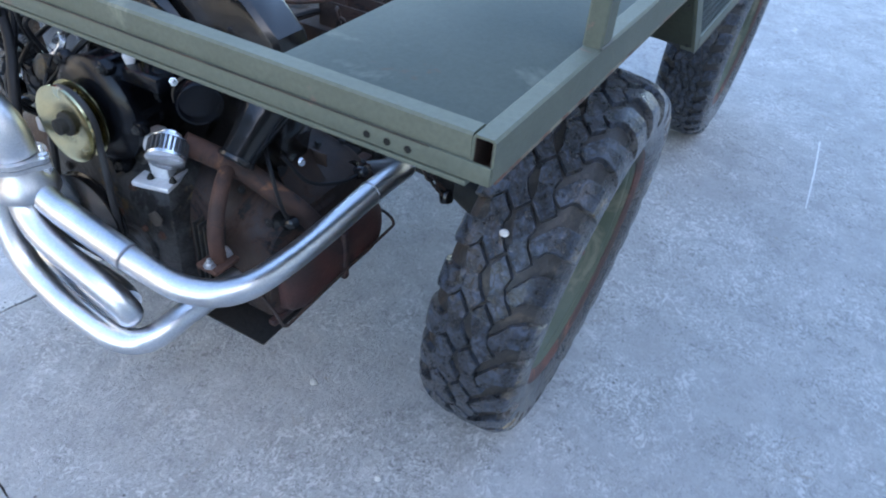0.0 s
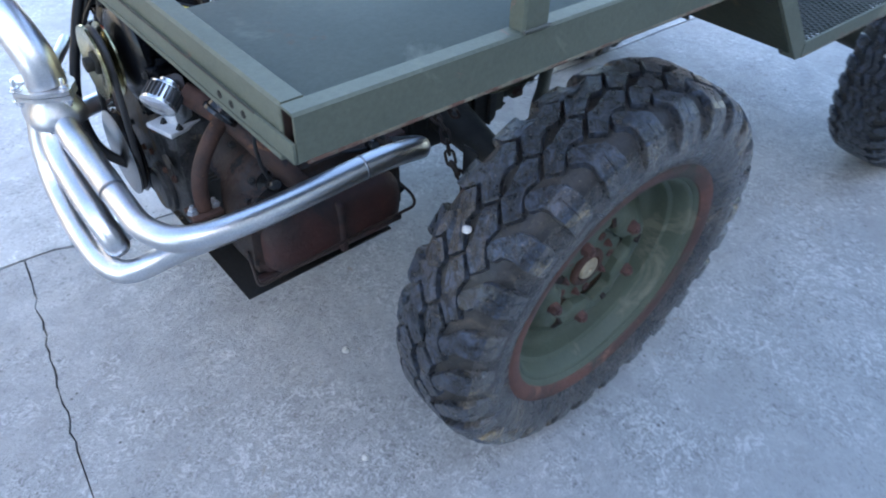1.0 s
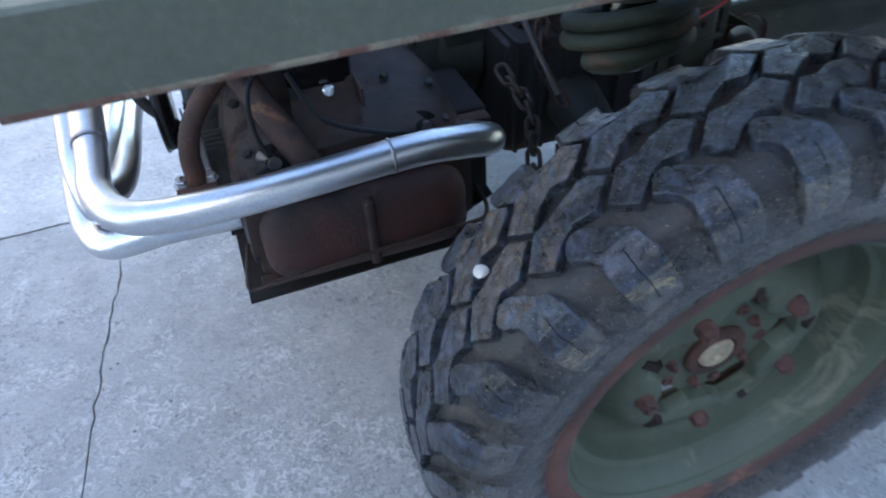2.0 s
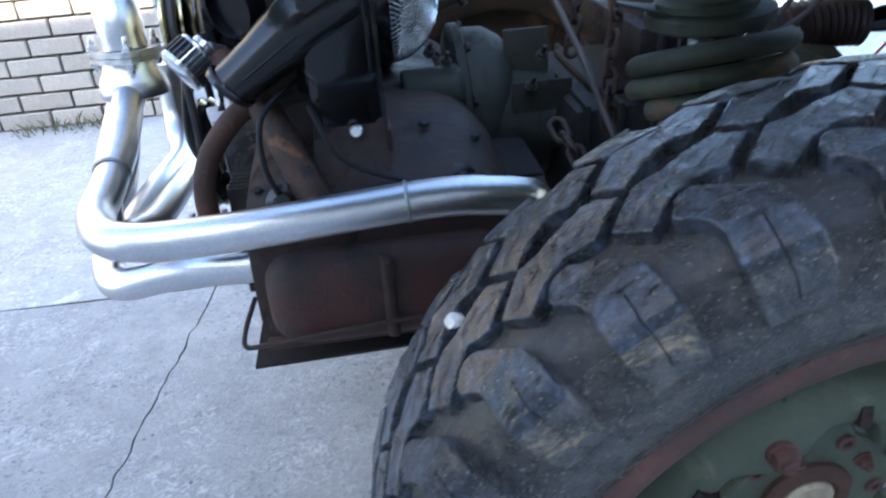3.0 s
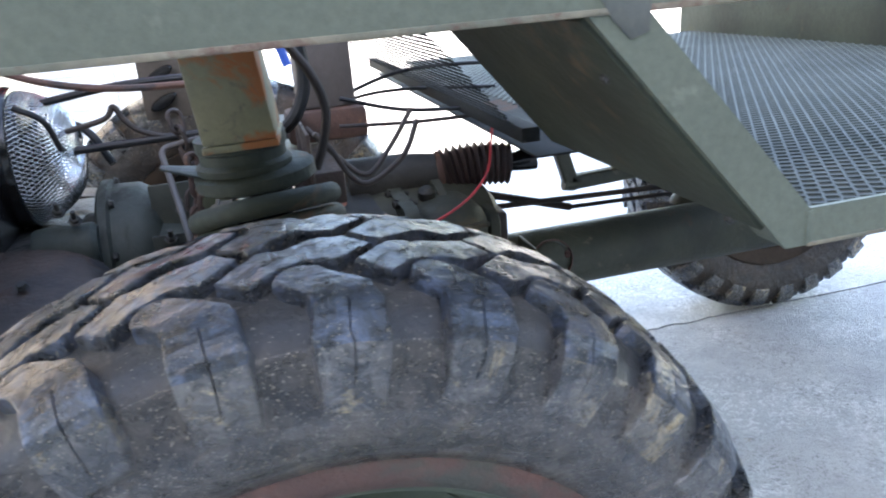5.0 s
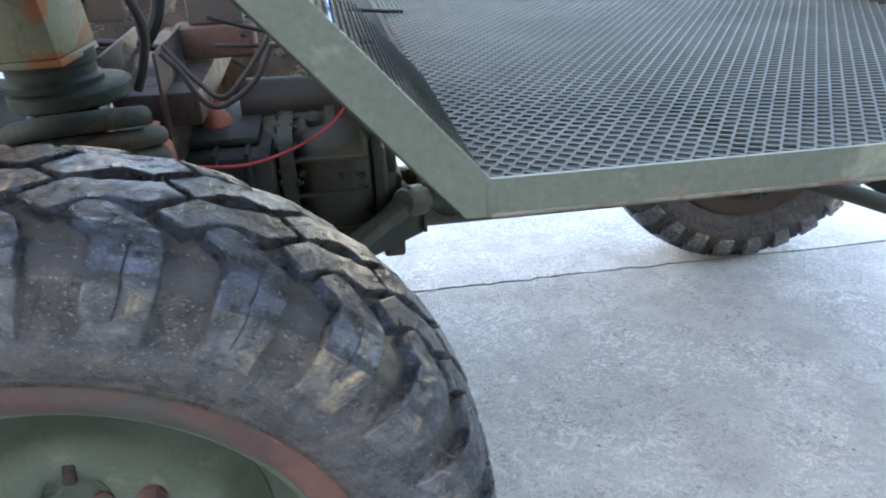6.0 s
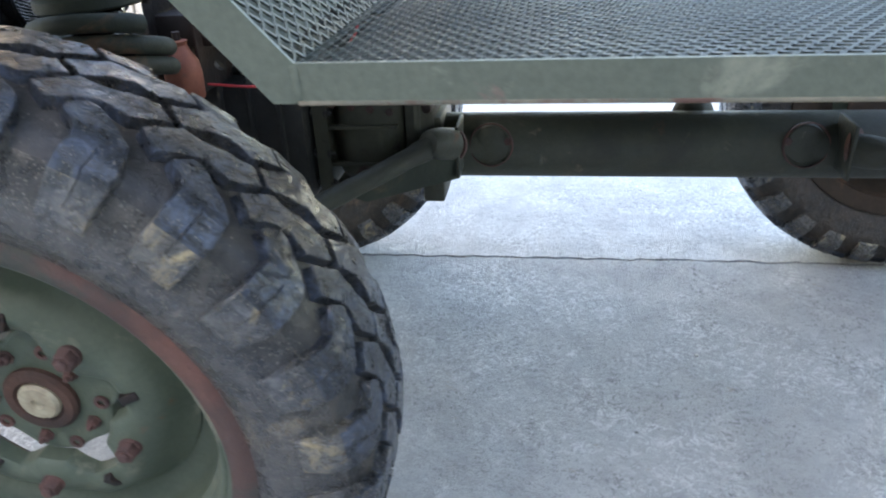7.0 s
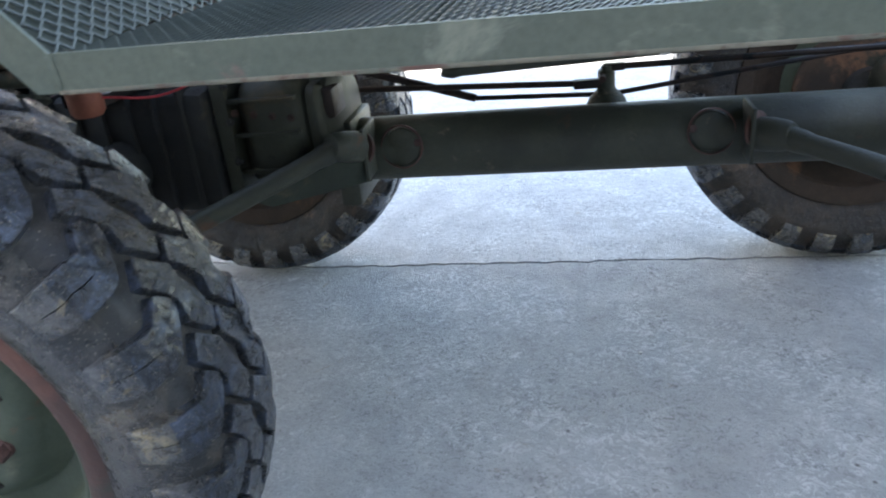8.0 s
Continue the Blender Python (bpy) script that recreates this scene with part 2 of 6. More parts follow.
# the blue-pale patches put broken sky highlights into the tread's colour
M_TREAD = rubber("tread_rubber", (0.010, 0.0125, 0.018), (0.081, 0.106, 0.160), (0.33, 0.245, 0.13), 0.685, 12.0, 0.32, 0.655, 1.0, 0.03, 0.5)
M_SIDE = rubber("sidewall_rubber", (0.024, 0.0205, 0.019), (0.080, 0.068, 0.060), (0.19, 0.145, 0.095), 0.58, 7.0, 0.28, 0.63, 0.8, 0.40, 0.7)
M_LUGSIDE = rubber("muddy_lug_rubber", (0.031, 0.030, 0.031), (0.138, 0.128, 0.124), (0.46, 0.34, 0.18), 0.555, 15.0, 0.28, 0.635, 0.9, 0.3, 0.8)
M_INNERSIDE = rubber("muddy_inner_rubber", (0.030, 0.022, 0.017), (0.060, 0.043, 0.031), (0.16, 0.10, 0.06), 0.56, 5.0, 0.6, 0.66, 0.6, 0.4, 0.0)
M_INNERRIM = material("muddy_inner_rim", (0.055, 0.036, 0.024), (0.030, 0.023, 0.018), 7.0, 0.8, 0.85, 0.1, 0, 0.4, 90, (0.12, 0.062, 0.035), 0.56, 6.0, 0.9, (0.030, 0.032, 0.024), 0.60, 9.0, spec=0.2)
# for groove floors and slits: their shade is put into this darker, muddy colour
M_GROOVESHADE = rubber("groove_shade_rubber", (0.014, 0.0125, 0.012), (0.040, 0.034, 0.031), (0.085, 0.066, 0.048), 0.58, 9.0, 0.5, 0.68, 0.5, 0.3, 0.2)
M_RAILEDGE = material("worn_rail_edge", (0.19, 0.16, 0.11), (0.10, 0.10, 0.07), 12.0, 0.8, 0.75, 0.1, 0, 0.4, 200, (0.10, 0.05, 0.035), 0.53, 14.0)
M_TRAY = material("dirty_tray", (0.075, 0.077, 0.068), (0.045, 0.047, 0.043), 5.0, 0.7, 0.75, 0.12, 0, 0.3, 90, (0.11, 0.075, 0.058), 0.60, 4.0, 0.9, (0.12, 0.13, 0.118), 0.60, 3.0, spec=0.25)
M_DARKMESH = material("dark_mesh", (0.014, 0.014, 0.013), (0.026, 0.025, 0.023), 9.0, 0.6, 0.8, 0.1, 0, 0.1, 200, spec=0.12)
M_GEAR = material("grimy_gearcase", (0.050, 0.050, 0.032), (0.028, 0.027, 0.019), 7.0, 0.7, 0.62, 0.15, 0, 0.4, 100, (0.075, 0.058, 0.036), 0.62, 9.0, 0.9, (0.014, 0.012, 0.011), 0.6, 6.0, spec=0.35)
M_GREASE = material("greasy_casting", (0.018, 0.017, 0.016), (0.055, 0.054, 0.053), 11.0, 0.9, 0.45, 0.2, 0, 0.8, 90, (0.12, 0.085, 0.045), 0.585, 14.0, 0.7, (0.009, 0.008, 0.007), 0.55, 9.0, spec=0.3)
M_WELDSPOT = material("ground_weld", (0.098, 0.100, 0.086), (0.084, 0.085, 0.074), 20.0, 0.6, 0.6, 0.1, 0, 0.2, 200, spec=0.25)


def concrete(name, gain):
    m = bpy.data.materials.new(name)
    m.use_nodes = True
    t = m.node_tree
    b = t.nodes["Principled BSDF"]
    L = t.links.new
    co = t.nodes.new("ShaderNodeTexCoord").outputs["Object"]

    def tex(s, d=8.0, r=0.6, dist=0.0):
        n = t.nodes.new("ShaderNodeTexNoise")
        n.inputs["Scale"].default_value, n.inputs["Detail"].default_value = s, d
        n.inputs["Roughness"].default_value, n.inputs["Distortion"].default_value = r, dist
        L(co, n.inputs["Vector"])
        return n.outputs["Fac"]

    def ramp(src, lo, hi, a=0.0, c=1.0):
        n = t.nodes.new("ShaderNodeMapRange")
        for k, v in zip(("From Min", "From Max", "To Min", "To Max"), (lo, hi, a, c)):
            n.inputs[k].default_value = v
        L(src, n.inputs["Value"])
        return n.outputs["Result"]

    def mix(f, a, c):
        n = t.nodes.new("ShaderNodeMix")
        n.data_type = "RGBA"
        L(f, n.inputs["Factor"])
        for src, slot in ((a, 6), (c, 7)):
            if isinstance(src, tuple):
                n.inputs[slot].default_value = (*src, 1)
            else:
                L(src, n.inputs[slot])
        return n.outputs[2]

    big, mid, fine = tex(1.3, 5), tex(9.0, 9, 0.72, 0.1), tex(90.0, 6, 0.75)
    col = mix(ramp(big, 0.35, 0.65), (0.46, 0.455, 0.445), (0.385, 0.385, 0.38))
    col = mix(ramp(mid, 0.42, 0.60), col, (0.355, 0.352, 0.348))

    def both(a, c):
        n = t.nodes.new("ShaderNodeMath")
        n.operation = "MULTIPLY"
        L(a, n.inputs[0]), L(c, n.inputs[1])
        return n.outputs[0]
    trowel = tex(38.0, 10, 0.74, 2.2)                       # worn skin: pale, crawling flecks
    col = mix(both(ramp(trowel, 0.50, 0.555, 0.0, 0.9), ramp(tex(3.2, 7, 0.75, 0.8), 0.44, 0.60, 0.05, 1.0)), col, (0.63, 0.628, 0.62))
    col = mix(both(ramp(tex(75.0, 8, 0.8, 1.2), 0.53, 0.58, 0.0, 0.95), ramp(tex(4.0, 6, 0.75, 0.6), 0.44, 0.58, 0.12, 1.0)), col, (0.205, 0.203, 0.20))
    col = mix(ramp(tex(110.0, 5, 0.8), 0.595, 0.645, 0.0, 0.8), col, (0.17, 0.185, 0.18))
    col = mix(ramp(fine, 0.45, 0.80, 0.0, 0.45), col, (0.28, 0.28, 0.28))
    col = mix(ramp(tex(5.0, 8, 0.7, 2.0), 0.62, 0.72, 0.0, 0.8), col, (0.31, 0.265, 0.215))
    col = mix(ramp(tex(1.7, 9, 0.75, 3.0), 0.63, 0.66, 0.0, 0.7), col, (0.64, 0.635, 0.625))
    dots = t.nodes.new("ShaderNodeTexVoronoi")
    dots.inputs["Scale"].default_value = 26.0
    L(co, dots.inputs["Vector"])
    near = ramp(dots.outputs["Distance"], 0.05, 0.12, 1.0, 0.0)
    some = ramp(tex(3.0, 2), 0.5, 0.6)
    ml = t.nodes.new("ShaderNodeMath")
    ml.operation = "MULTIPLY"
    L(near, ml.inputs[0]), L(some, ml.inputs[1])
    col = mix(ml.outputs[0], col, (0.13, 0.125, 0.12))
    vm = t.nodes.new("ShaderNodeVectorMath")
    vm.operation = "SCALE"
    vm.inputs["Scale"].default_value = gain
    L(col, vm.inputs[0])
    L(vm.outputs[0], b.inputs["Base Color"])
    L(ramp(mid, 0.3, 0.7, 0.75, 0.92), b.inputs["Roughness"])
    b.inputs["Specular IOR Level"].default_value = 0.35
    hgt = t.nodes.new("ShaderNodeMath")
    hgt.operation = "MULTIPLY_ADD"
    L(mid, hgt.inputs[0])
    hgt.inputs[1].default_value = 1.6
    hg2 = t.nodes.new("ShaderNodeMath")
    hg2.operation = "MULTIPLY_ADD"
    hg2.inputs[1].default_value = 0.9
    L(trowel, hg2.inputs[0]), L(fine, hg2.inputs[2]), L(hg2.outputs[0], hgt.inputs[2])
    n = t.nodes.new("ShaderNodeBump")
    n.inputs["Strength"].default_value, n.inputs["Distance"].default_value = 0.8, 0.008
    L(hgt.outputs[0], n.inputs["Height"]), L(n.outputs["Normal"], b.inputs["Normal"])
    return m


M_CONCRETE, M_PALECONCRETE = concrete("concrete", 0.96), concrete("pale_concrete", 1.25)
M_CRACK = material("crack_dirt", (0.060, 0.054, 0.046), (0.035, 0.032, 0.028), 30.0, 0.6, 0.95, 0.04, 0, 0.4, 200)
M_BRICK = material("cream_brick", (0.52, 0.47, 0.40), (0.44, 0.395, 0.335), 9.0, 0.6, 0.85, 0.08, 0, 0.4, 90, (0.36, 0.32, 0.27), 0.66, 14.0, rnd=0.12)
M_MORTAR = material("mortar", (0.20, 0.185, 0.165), (0.15, 0.14, 0.125), 20.0, 0.6, 0.95, 0.04, 0, 0.5, 150)
M_SIDING = material("white_siding", (0.74, 0.74, 0.72), (0.68, 0.68, 0.66), 3.0, 0.5, 0.55, 0.1, 0, 0.05, 80)
M_WALL = material("render_wall", (0.37, 0.37, 0.37), (0.32, 0.32, 0.32), 1.5, 0.5, 0.9, 0.05, 0, 0.2, 60)
M_GRASS = material("dry_grass", (0.16, 0.15, 0.06), (0.08, 0.10, 0.035), 6.0, 0.6, 0.8, 0.1, 0, 0.0)


# ---- mesh helpers ----
def part(name, bm, mat, parent=None, label="", smooth=True, angle=38.0):
    me = bpy.data.meshes.new(name)
    bmesh.ops.recalc_face_normals(bm, faces=bm.faces)
    if smooth:
        for f in bm.faces:
            f.smooth = True
        for e in bm.edges:
            if len(e.link_faces) == 2 and e.calc_face_angle(0) > radians(angle):
                e.smooth = False
    bm.to_mesh(me)
    bm.free()
    for m in (mat if isinstance(mat, (list, tuple)) else [mat]):
        me.materials.append(m)
    ob = new(name, me)
    ob.parent = parent
    if label:
        ob["label"] = label
    return ob


def thing(name, m=None, label="", category="", group="", kind=""):
    ob = new(name)
    ob.empty_display_size = 0.05
    if m is not None:
        ob.matrix_world = m
    return tagged(ob, label, category, group, kind)


def add_box(bm, x0, x1, y0, y1, z0, z1, bevel=0.0, m=None, seg=2):
    r = bmesh.ops.create_cube(bm, size=1.0)
    vs = r["verts"]
    for v in vs:
        v.co = Vector(((x0 + x1) / 2 + v.co.x * (x1 - x0), (y0 + y1) / 2 + v.co.y * (y1 - y0), (z0 + z1) / 2 + v.co.z * (z1 - z0)))
        if m is not None:
            v.co = m @ v.co
    if bevel:
        es = list({e for v in vs for e in v.link_edges})
        bmesh.ops.bevel(bm, geom=es, offset=bevel, segments=seg, profile=0.5, affect="EDGES")
    return bm


def box(*a, **k):
    return add_box(bmesh.new(), *a, **k)


def add_loft(bm, rings, closed=True, cap=True):
    """Rings of equal counts of points, joined by quads."""
    vr = [[bm.verts.new(p) for p in ring] for ring in rings]
    n = len(vr[0])
    for a, b in zip(vr, vr[1:]):
        for i in range(n if closed else n - 1):
            bm.faces.new((a[i], a[(i + 1) % n], b[(i + 1) % n], b[i]))
    if cap and closed:
        bm.faces.new(vr[0][::-1]), bm.faces.new(vr[-1])
    return bm


def smooth_path(pts, per=6):
    """A smooth curve through the points."""
    p = [Vector(q) for q in pts]
    p = [p[0] * 2 - p[1]] + p + [p[-1] * 2 - p[-2]]
    out = []
    for i in range(1, len(p) - 2):
        for k in range(per):
            t = k / per
            out.append(0.5 * ((2 * p[i]) + (p[i + 1] - p[i - 1]) * t + (2 * p[i - 1] - 5 * p[i] + 4 * p[i + 1] - p[i + 2]) * t * t
                              + (3 * p[i] - p[i - 1] - 3 * p[i + 1] + p[i + 2]) * t ** 3))
    return out + [p[-2]]


def bent_path(pts, radius, per=7):
    """Straight runs with rounded bends of that radius."""
    p = [Vector(q) for q in pts]
    out = [p[0]]
    for a, b, c in zip(p, p[1:], p[2:]):
        u, w = (a - b), (c - b)
        d = min(radius, u.length * 0.49, w.length * 0.49)
        s, e = b + u.normalized() * d, b + w.normalized() * d
        for k in range(per + 1):
            t = k / per
            out.append(s * (1 - t) ** 2 + b * 2 * t * (1 - t) + e * t * t)
    return out + [p[-1]]


def add_tube(bm, path, radius, seg=12, cap=True, flat=1.0):
    """A round section carried along a path; radius: a number, or one for each point."""
    path = [Vector(p) for p in path]
    rs = radius if isinstance(radius, (list, tuple)) else [radius] * len(path)
    t0 = (path[1] - path[0]).normalized()
    side = t0.orthogonal().normalized()
    rings = []
    for i, p in enumerate(path):
        t = (path[min(i + 1, len(path) - 1)] - path[max(i - 1, 0)]).normalized()
        side = (side - t * side.dot(t)).normalized()
        up = t.cross(side)
        rings.append([p + (side * math.cos(2 * math.pi * k / seg) + up * flat * math.sin(2 * math.pi * k / seg)) * rs[i] for k in range(seg)])
    return add_loft(bm, rings, True, cap)


def tube(path, radius, seg=12, **k):
    return add_tube(bmesh.new(), path, radius, seg, **k)


def add_lathe(bm, profile, m=None, seg=32, closed_profile=False):
    """A profile of (radius, height) turned round local z."""
    m = m or Matrix.Identity(4)
    rings = []
    for r, h in profile:
        rings.append([bm.verts.new(m @ Vector((r * math.cos(2 * math.pi * k / seg), r * math.sin(2 * math.pi * k / seg), h))) for k in range(seg)])
    pairs = list(zip(rings, rings[1:])) + ([(rings[-1], rings[0])] if closed_profile else [])
    for a, b in pairs:
        for k in range(seg):
            bm.faces.new((a[k], a[(k + 1) % seg], b[(k + 1) % seg], b[k]))
    if not closed_profile:
        for ring, rh in ((rings[0], profile[0]), (rings[-1], profile[-1])):
            if rh[0] > 1e-5:
                bm.faces.new(ring)
    bmesh.ops.remove_doubles(bm, verts=bm.verts[:], dist=1e-6)
    return bm


def lathe(profile, m=None, seg=32, **k):
    return add_lathe(bmesh.new(), profile, m, seg, **k)


def axis_to(origin, direction):
    """A frame at origin whose z runs along direction."""
    return Matrix.Translation(origin) @ Vector(direction).to_track_quat("Z", "Y").to_matrix().to_4x4()


def add_prism(bm, pts, offset, bevel=0.0):
    """A flat polygon thickened by an offset vector."""
    a = [bm.verts.new(p) for p in pts]
    b = [bm.verts.new(Vector(p) + Vector(offset)) for p in pts]
    n = len(a)
    fs = [bm.faces.new(a), bm.faces.new(b[::-1])] + [bm.faces.new((a[i], b[i], b[(i + 1) % n], a[(i + 1) % n])) for i in range(n)]
    if bevel:
        es = list({e for f in fs for e in f.edges})
        bmesh.ops.bevel(bm, geom=es, offset=bevel, segments=2, profile=0.5, affect="EDGES")
    return bm


def prism(pts, offset, bevel=0.0):
    return add_prism(bmesh.new(), pts, offset, bevel)


def bolt_head(m, r=0.008, h=0.007, stud=0.0):
    """A hexagon head on local z, with a stud through it if asked."""
    bm = bmesh.new()
    add_lathe(bm, [(r * 1.35, 0), (r * 1.35, h * 0.2), (r, h * 0.22), (r, h * 0.85), (r * 0.8, h)], m, 6)
    if stud:
        add_lathe(bm, [(r * 0.5, h * 0.9), (r * 0.5, h + stud), (r * 0.4, h + stud + 0.001)], m, 8)
    return bm

# ---- ground ----
def jag(a, b, n, amp, seed):
    rng = random.Random(seed)
    a, b = Vector((*a, 0)), Vector((*b, 0))
    side = Vector((-(b - a).y, (b - a).x, 0)).normalized()
    return [a.lerp(b, k / n) + side * (rng.uniform(-amp, amp) if 0 < k < n else 0) for k in range(n + 1)]


def ground():
    """One concrete sheet with two jagged joints cut into it."""
    T = (-0.81, 1.242)
    west = jag((-7.0, 1.30), T, 70, 0.006, 1)
    east = jag(T, (0.06, 1.138), 22, 0.006, 2)[:-1] + jag((0.06, 1.138), (1.4, 1.143), 50, 0.005, 3)[:-1] + jag((1.4, 1.143), (7, 1.12), 40, 0.008, 4)
    south = jag(T, (-0.905, 0.54), 24, 0.005, 5)[:-1] + jag((-0.905, 0.54), (-1.6, -5.0), 50, 0.008, 6)
    rng = random.Random(9)
    W = lambda lo=0.0026, hi=0.0065: rng.uniform(lo, hi)
    up = [p + Vector((0, W(), 0)) for p in west] + [p + Vector((0, W(), 0)) for p in east[1:]]
    dw = [p - Vector((0, W(), 0)) for p in west[:-1]]
    de = [p - Vector((0, W(), 0)) for p in east[1:]]
    sw = [p - Vector((W(0.0008, 0.003), 0, 0)) for p in south[1:]]
    se = [p + Vector((W(0.0008, 0.003), 0, 0)) for p in south[1:]]
    far = 1500.0
    north = [Vector((-far, 1.3, 0))] + up + [Vector((far, 1.12, 0)), Vector((far, far, 0)), Vector((-far, far, 0))]
    swest = [Vector((-far, 1.296, 0))] + dw + [Vector((T[0] - 0.003, T[1] - 0.003, 0))] + sw + [Vector((-1.6, -far, 0)), Vector((-far, -far, 0))]
    seast = [Vector((T[0] + 0.003, T[1] - 0.003, 0))] + de + [Vector((far, 1.116, 0)), Vector((far, -far, 0)), Vector((-1.595, -far, 0))] + se[::-1]
    bm = bmesh.new()
    for slab, poly in enumerate((north, swest, seast)):
        top = [bm.verts.new(p) for p in poly]
        low = [bm.verts.new(p - Vector((0, 0, 0.015))) for p in poly]
        bm.faces.new(top).material_index = 1 if slab == 0 else 0
        for i in range(len(top)):
            j = (i + 1) % len(top)
            bm.faces.new((top[i], low[i], low[j], top[j]))
    bmesh.ops.triangulate(bm, faces=[f for f in bm.faces if len(f.verts) > 4])
    part("ground", bm, [M_CONCRETE, M_PALECONCRETE], smooth=False)["kind"] = "structure"
    bm = bmesh.new()
    bm.faces.new([bm.verts.new((x, y, -0.012)) for x, y in ((-20, -20), (20, -20), (20, 20), (-20, 20))])
    ob = part("joint_fill", bm, M_CRACK, smooth=False)
    ob["kind"] = "structure"


ground()


def pebble(x, y, z, r, seed, mat=M_WHITEROCK, label="small white stone chip lying on the concrete"):
    rng = random.Random(seed)
    bm = bmesh.new()
    bmesh.ops.create_icosphere(bm, subdivisions=2, radius=r)
    for v in bm.verts:
        v.co *= 1 + 0.35 * noise.noise(v.co * (1.2 / r) + Vector((seed, 0, 0)))
        v.co.z *= 0.6
    ob = part("stone", bm, mat)
    ob.matrix_world = pose(x, y, z, 0, 0, rng.uniform(0, 360))
    return tagged(ob, label, "stone", "stones on the ground")


# ---- wheels ----
TOP_V = [(0, 0, 0.400), (0.03, 0.03, 0.3995), (0.06, 0.060, 0.3965), (0.079, 0.079, 0.3890), (0.092, 0.0915, 0.3795), (0.098, 0.0965, 0.3715), (0.110, 0.1010, 0.3615), (0.125, 0.1035, 0.3495), (0.150, 0.1040, 0.3260)]
LOW_V = [(0, 0, 0.3885), (0.03, 0.03, 0.3875), (0.06, 0.060, 0.3835), (0.079, 0.0745, 0.3740), (0.092, 0.0840, 0.3655), (0.098, 0.0880, 0.3600), (0.110, 0.0935, 0.3510), (0.125, 0.0975, 0.3410), (0.150, 0.1035, 0.3245)]


def on_tyre(table, v):
    s, v = (1 if v >= 0 else -1), abs(v)
    for (a, h0, r0), (b, h1, r1) in zip(table, table[1:]):
        if v <= b:
            t = (v - a) / (b - a)
            return s * (h0 + (h1 - h0) * t), r0 + (r1 - r0) * t
    return s * table[-1][1], table[-1][2]


def add_tread_block(bm, rows, drop=0.0, soft=(1.0, 1.0)):
    """rows: (v, angle from, angle to) in degrees; a raised rubber block with worn, rounded edges."""
    def at(v, a, level):
        h0, r0 = on_tyre(LOW_V, v)
        h1, r1 = on_tyre(TOP_V, v)
        h, r = h0 + (h1 - h0) * level, r0 + (r1 - r0) * level - drop * level
        return (r * math.cos(radians(a)), r * math.sin(radians(a)), h)
    n = len(rows)
    sg = 1 if rows[-1][0] > rows[0][0] else -1
    rings = []
    for level, inset, vin in ((-0.15, -0.22, -0.0015), (0.72, 0.0, 0.0), (0.93, 0.10, 0.0007), (1.0, 0.32, 0.0021)):
        left, right = [], []
        for k, (v, a, b) in enumerate(rows):
            vv = v + (vin * sg if k == 0 else (-vin * sg if k == n - 1 else 0))
            i, o = (min(inset * f if inset > 0 else inset, 0.42 * (b - a)) for f in soft)
            left.append(at(vv, a + i, level)), right.append(at(vv, b - o, level))
        rings.append(([bm.verts.new(p) for p in left], [bm.verts.new(p) for p in right]))
    for (l0, r0), (l1, r1) in zip(rings, rings[1:]):
        loop0, loop1 = l0 + r0[::-1], l1 + r1[::-1]
        for i in range(len(loop0)):
            j = (i + 1) % len(loop0)
            bm.faces.new((loop0[i], loop0[j], loop1[j], loop1[i]))
    l, r = rings[-1]
    for i in range(n - 1):
        bm.faces.new((l[i], r[i], r[i + 1], l[i + 1]))


def add_poly_block(bm, outline, drop, rng):
    """outline: (angle, distance from the middle), counted round; a raised block with straight sides and chipped edges."""
    mm = 6.98  # millimetres to a degree on the tread
    pts = []
    n = len(outline)
    for k in range(n):
        (a0, v0), (a1, v1) = outline[k], outline[(k + 1) % n]
        long = math.hypot((a1 - a0) * mm, (v1 - v0) * 1000)
        for q in range(max(1, int(long / 8))):
            f = q / max(1, int(long / 8))
            pts.append(((a0 + (a1 - a0) * f) * mm, (v0 + (v1 - v0) * f) * 1000))
    area = sum(p[0] * q[1] - q[0] * p[1] for p, q in zip(pts, pts[1:] + pts[:1]))
    turn = 1 if area > 0 else -1
    n = len(pts)
    inward = []
    for k in range(n):
        (xa, ya), (xb, yb) = pts[k - 1], pts[(k + 1) % n]
        d = math.hypot(xb - xa, yb - ya)
        inward.append((-(yb - ya) / d * turn, (xb - xa) / d * turn))
    chip = [rng.uniform(0.6, 1.7) for _ in pts]
    rings = []
    for level, inset in ((-0.15, -1.3), (0.78, 0.0), (0.95, 0.5), (1.0, 1.5)):
        ring = []
        for (x, y), (ix, iy), c in zip(pts, inward, chip):
            i = inset * (c if inset > 0 else 1)
            a, v = (x + ix * i) / mm, (y + iy * i) / 1000
            h0, r0 = on_tyre(LOW_V, v)
            h1, r1 = on_tyre(TOP_V, v)
            h, r = h0 + (h1 - h0) * level, r0 + (r1 - r0 - drop) * level
            ring.append(bm.verts.new((r * math.cos(radians(a)), r * math.sin(radians(a)), h)))
        rings.append(ring)
    for lo, hi in zip(rings, rings[1:]):
        for i in range(n):
            j = (i + 1) % n
            bm.faces.new((lo[i], lo[j], hi[j], hi[i]))
    top = bm.faces.new(rings[-1])
    bmesh.ops.triangulate(bm, faces=[top])


